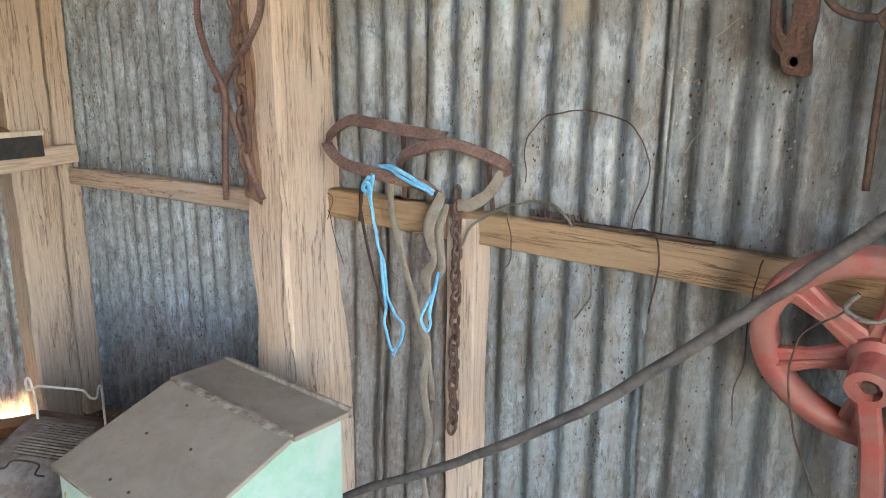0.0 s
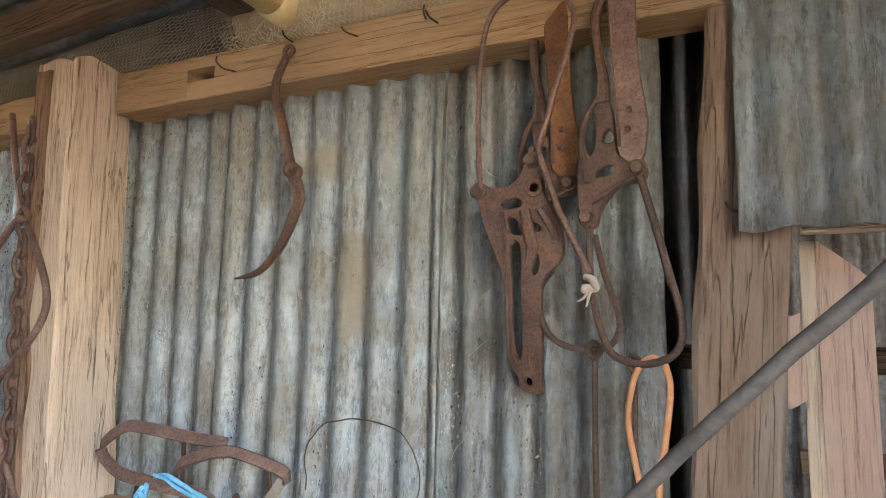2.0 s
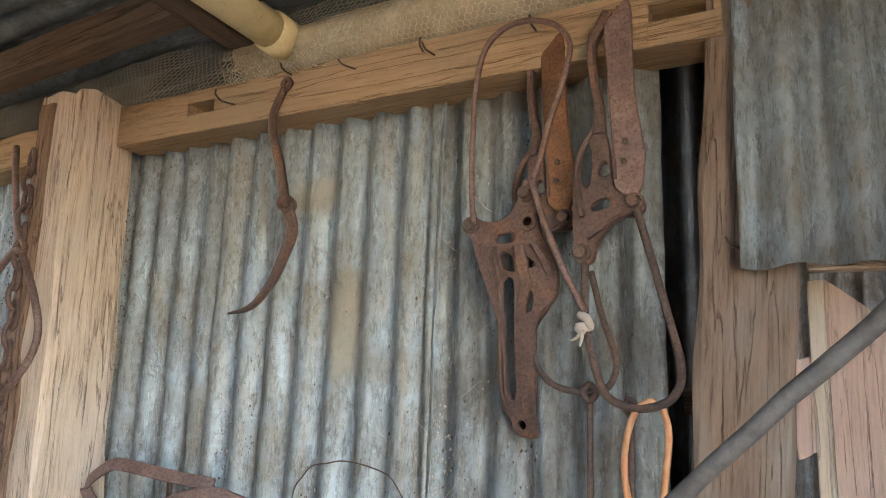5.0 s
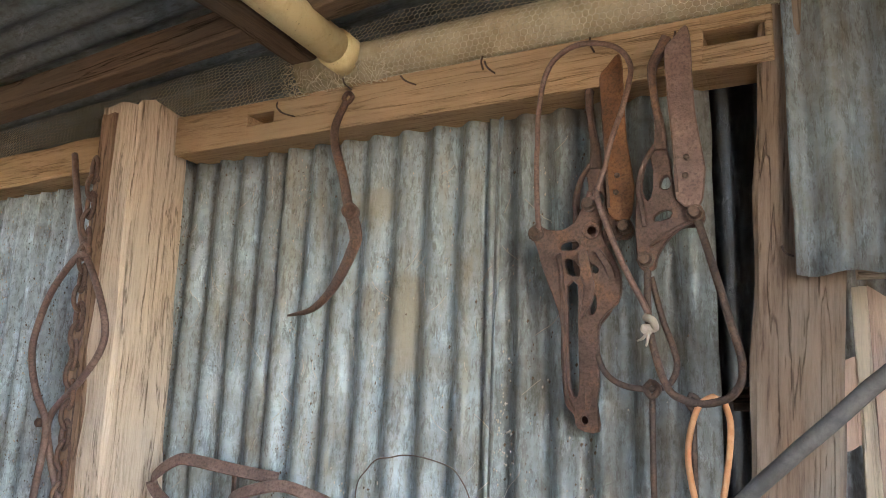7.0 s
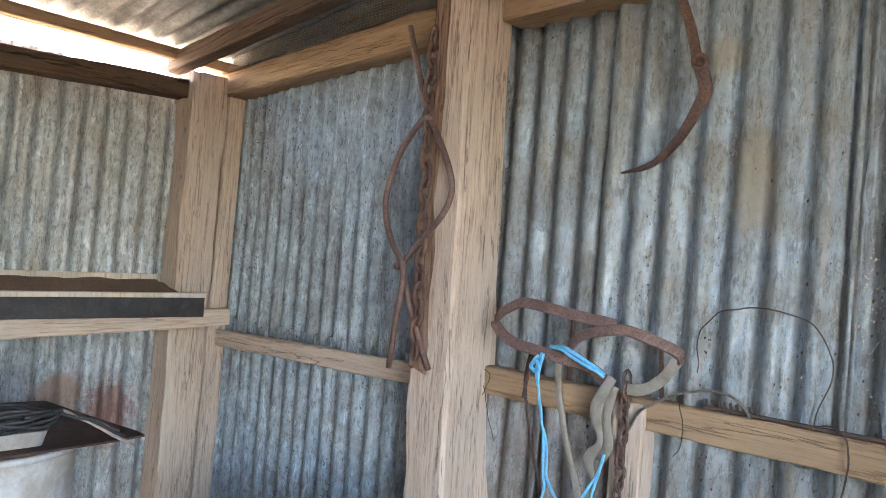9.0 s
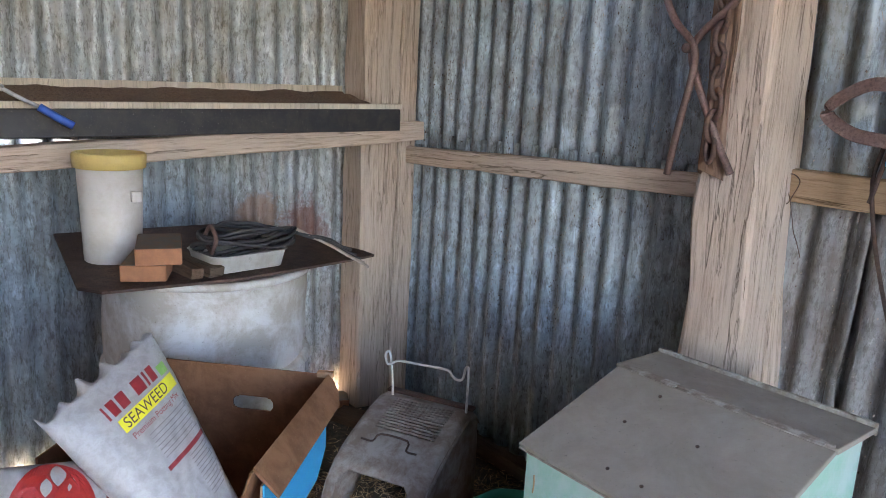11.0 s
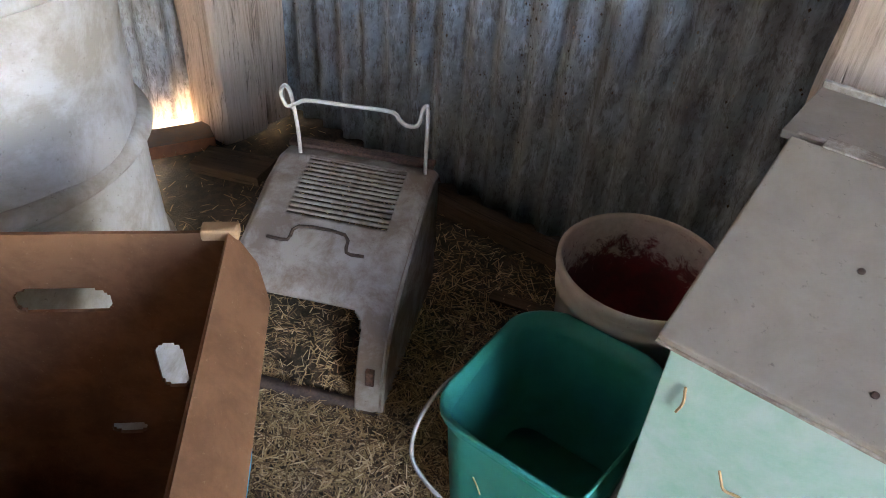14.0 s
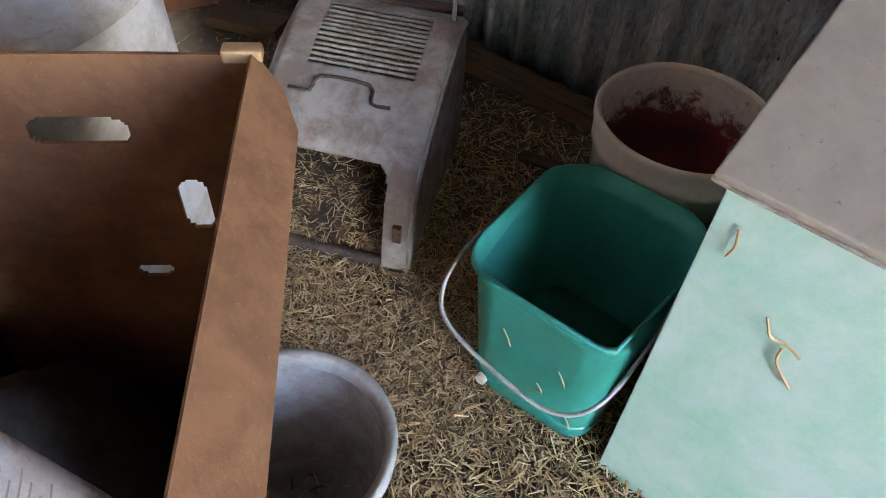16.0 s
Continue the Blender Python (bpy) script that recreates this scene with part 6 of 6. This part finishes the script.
part("flap", bm, M_CARD, carton, "drooping outer flap")
for nm, mt, off, b0, z0 in (("printed_flap", M_BLUEPRINT, 0.0, 0.09, 0.535), ("flap_backing", M_CARD_E, 0.004, 0.085, 0.525)):
    bm = bmesh.new()
    fl = [(-0.018, b0, 0.688), (-0.018, BL - 0.01, 0.688), (-0.018, BL - 0.012, z0), (-0.018, b0 + 0.06, z0), (-0.018, b0, z0 + 0.045)]
    fo = [bm.verts.new((x + off, y, z)) for x, y, z in fl]
    fi = [bm.verts.new((x + off + 0.0035, y, z)) for x, y, z in fl]
    bm.faces.new(fo)
    bm.faces.new(fi[::-1])
    for i in range(5):
        bm.faces.new((fo[(i + 1) % 5], fo[i], fi[i], fi[(i + 1) % 5]))
    part(nm, bm, mt, carton, "bright blue printed outer flap" if off == 0 else "")
part("torn_corner", boxm((-0.008, -0.006, CH - 0.006), (0.03, 0.012, CH + 0.008), 0.003, None), M_CARD_E, carton)

bag_r, bag_u = Vector((-0.452, 0.818, 0.35)).normalized(), Vector((-0.347, -0.515, 0.749)).normalized()
bag_n = bag_r.cross(bag_u).normalized()
bag_u = bag_n.cross(bag_r)
BM = Matrix((bag_r, bag_u, bag_n)).transposed().to_4x4() @ Matrix.Diagonal((0.53, 0.53, 0.53, 1))
BM.translation = Vector((-1.944, -0.015, 0.798))


def bag_h(x, y):
    """Height of the bag's face over its middle plane."""
    fx = 1 - (abs(x + 0.095) / 0.24) ** 2.6
    fy = 1 - (abs(y + 0.2) / 0.42) ** 3.2
    fold = 0.004 * noise.noise(Vector((x * 5 + y * 9, 3, 1))) + 0.0015 * noise.noise(Vector((x * 26 - y * 22, 7, 2)))
    return 0.085 * max(0, fx) ** 0.6 * max(0.0, fy) ** 0.5 + fold + 0.003 * noise.noise(Vector((x * 11, y * 9, 2))) + 0.002 * noise.noise(Vector((x * 30, y * 16, 5)))


def bag_skew(bm):
    """Draws the bag in towards its foot on the carton's side."""
    for v in bm.verts:
        f = max(0.0, 0.2 - v.co.y)
        v.co.x -= 0.3 * f * max(0.0, (v.co.x + 0.33) / 0.47)


def pillow(h, x0, x1, y0, y1, nx, ny, ragged=0.0):
    bm = bmesh.new()
    g = {}
    for k in (1, -1):
        for j in range(ny + 1):
            for i in range(nx + 1):
                x, y = x0 + (x1 - x0) * i / nx, y0 + (y1 - y0) * j / ny
                edge = i in (0, nx) or j in (0, ny)
                if ragged and j == ny:
                    y += ragged * noise.noise(Vector((x * 22, 1, 3)))
                z = 0.0015 * k if edge else k * max(0.002, h(x, y))
                g[k, i, j] = bm.verts.new((x, y, z))
    for j in range(ny):
        for i in range(nx):
            q = [(i, j), (i + 1, j), (i + 1, j + 1), (i, j + 1)]
            bm.faces.new([g[1, a, b] for a, b in q])
            bm.faces.new([g[-1, a, b] for a, b in q[::-1]])
    for i in range(nx):
        bm.faces.new((g[1, i + 1, 0], g[1, i, 0], g[-1, i, 0], g[-1, i + 1, 0]))
        bm.faces.new((g[1, i, ny], g[1, i + 1, ny], g[-1, i + 1, ny], g[-1, i, ny]))
    for j in range(ny):
        bm.faces.new((g[1, 0, j], g[1, 0, j + 1], g[-1, 0, j + 1], g[-1, 0, j]))
        bm.faces.new((g[1, nx, j + 1], g[1, nx, j], g[-1, nx, j], g[-1, nx, j + 1]))
    return bm


bag = thing("potting_mix_bag", BM, "open white plastic potting mix bag leaning in the carton", "bag")
sack = pillow(bag_h, -0.33, 0.14, -0.55, 0.20, 64, 100, 0.07)
bag_skew(sack)
part("sack", sack, M_BAG, bag, smooth=True)


def print_box(name, x0, x1, y0, y1, mat, skew=0.0):
    x0, x1, y0, y1 = x0 - 0.06, x1 - 0.06, y0 - 0.02, y1 - 0.02
    bm = bmesh.new()
    nx, ny = max(2, int((x1 - x0) / 0.006)), max(1, int((y1 - y0) / 0.006))
    g = [[bm.verts.new((x0 + (x1 - x0) * i / nx, y0 + (y1 - y0) * j / ny + skew * i / nx, 0)) for i in range(nx + 1)] for j in range(ny + 1)]
    for j in range(ny):
        for i in range(nx):
            bm.faces.new((g[j][i], g[j][i + 1], g[j + 1][i + 1], g[j + 1][i]))
    for v in bm.verts:
        v.co.z = bag_h(v.co.x, v.co.y) + 0.0022
    bag_skew(bm)
    return part(name, bm, mat, bag)


def print_text(body, x, y, size, mat, z=0.003):
    cu = bpy.data.curves.new("lettering", "FONT")
    cu.body, cu.size = body, size
    tmp = bpy.data.objects.new("lettering", cu)
    me = bpy.data.meshes.new_from_object(tmp)
    bpy.data.objects.remove(tmp)
    bm = bmesh.new()
    bm.from_mesh(me)
    bmesh.ops.subdivide_edges(bm, edges=[e for e in bm.edges if e.calc_length() > size * 0.3], cuts=2)
    bmesh.ops.triangulate(bm, faces=bm.faces[:])
    for v in bm.verts:
        v.co.x += x - 0.06
        v.co.y += y - 0.02
        v.co.z = bag_h(v.co.x, v.co.y) + z
    bag_skew(bm)
    part("lettering", bm, mat, bag, "printed words")


print_box("yellow_band", -0.12, 0.165, 0.035, 0.08, M_YELLOW)
print_text("SEAWEED", -0.105, 0.042, 0.049, M_DARKPRINT)
print_text("Premium Potting Mix", -0.11, 0.003, 0.029, M_RED)
for k, (x0, x1) in enumerate(((-0.135, -0.127), (-0.115, -0.085), (-0.075, -0.04), (-0.005, 0.04), (0.05, 0.06), (0.07, 0.1))):
    print_box("red_mark", x0, x1, 0.095, 0.145, M_RED)
print_box("green_leaf", 0.115, 0.16, 0.09, 0.125, M_GREENPRINT)
for k in range(7):
    print_box("print_line", -0.06, 0.155 - 0.01 * (k % 3), -0.02 - 0.0145 * k, -0.017 - 0.0145 * k, M_GREYPRINT)
print_box("maroon_band", -0.08, 0.168, -0.145, -0.13, M_RED)
for k in range(12):
    print_box("print_line", 0.03, 0.16 - 0.012 * (k % 3), -0.16 - 0.013 * k, -0.157 - 0.013 * k, M_GREYPRINT)


def bag2_h(x, y):
    return 0.06 * max(0, 1 - (x / 0.17) ** 4) ** 0.6 * max(0, 1 - (y / 0.17) ** 4) ** 0.6 + 0.006 * noise.noise(Vector((x * 13, y * 13, 9)))


B2 = Matrix((bag_r, bag_u, bag_n)).transposed().to_4x4() @ pose(0, 0, 0, 0, 0, -40)
B2 = B2 @ Matrix.Diagonal((0.62, 0.62, 0.62, 1))
B2.translation = Vector((-1.885, -0.185, 0.64))
bag2 = thing("red_print_bag", B2, "white plastic bag with a dark red print folded in the carton", "bag")
part("sack", pillow(bag2_h, -0.17, 0.17, -0.17, 0.17, 36, 36, 0.0), M_BAG, bag2, smooth=True)
for x0, x1, y0, y1, mm in ((-0.165, 0.05, -0.12, 0.165, M_REDBAG), (0.07, 0.165, -0.15, 0.16, M_RED)):
    bm = bmesh.new()
    bmesh.ops.create_circle(bm, cap_ends=True, segments=32, radius=1)
    bmesh.ops.triangulate(bm, faces=bm.faces[:])
    bmesh.ops.subdivide_edges(bm, edges=bm.edges[:], cuts=3, use_grid_fill=True)
    for v in bm.verts:
        v.co.x, v.co.y = (x0 + x1) / 2 + v.co.x * (x1 - x0) / 2, (y0 + y1) / 2 + v.co.y * (y1 - y0) / 2
        v.co.z = bag2_h(v.co.x, v.co.y) + 0.003
    part("red_print", bm, mm, bag2)
crumple = bmesh.new()
bmesh.ops.create_icosphere(crumple, subdivisions=4, radius=0.13)
for v in crumple.verts:
    v.co = v.co * (1 + 0.25 * noise.noise(v.co * 9)) + Vector((0, 0, 0.012 * noise.noise(v.co * 40)))
    v.co.z = max(v.co.z * 1.5, -0.155)
tagged(part("crumpled_plastic", crumple, M_CABLE, None, "", pose(-2.187, 0.078, 0.164), smooth=True), "dark crumpled plastic in the bottom of the carton", "plastic")

# greenery outside, seen through the eave gap
hedge = thing("shrub", pose(-6.5, 1.0, 0), "sunlit green shrub outside the end wall", "shrub")
part("trunk", tube([(0, 0, 0), (0.05, 0.1, 0.9), (0.0, 0.3, 2.0)], 0.07, 10, 4, taper=(1, 0.5)), M_WOOD_D, hedge)
hr = random.Random(7)
vv, ff = [], []
for k in range(700):
    c = Vector((hr.gauss(0, 0.5), hr.gauss(0, 1.6), 2.3 + hr.gauss(0, 0.55)))
    a = Vector((hr.uniform(-1, 1), hr.uniform(-1, 1), hr.uniform(-1, 1))).normalized() * 0.06
    b = a.cross(Vector((hr.uniform(-1, 1), hr.uniform(-1, 1), hr.uniform(-1, 1)))).normalized() * 0.025
    i = len(vv)
    vv += [c - a, c + b, c + a, c - b]
    ff.append((i, i + 1, i + 2, i + 3))
lm = bpy.data.meshes.new("crown")
lm.from_pydata([tuple(v) for v in vv], [], ff)
lm.materials.append(M_LEAF)
o = new("crown", lm)
o.parent = hedge
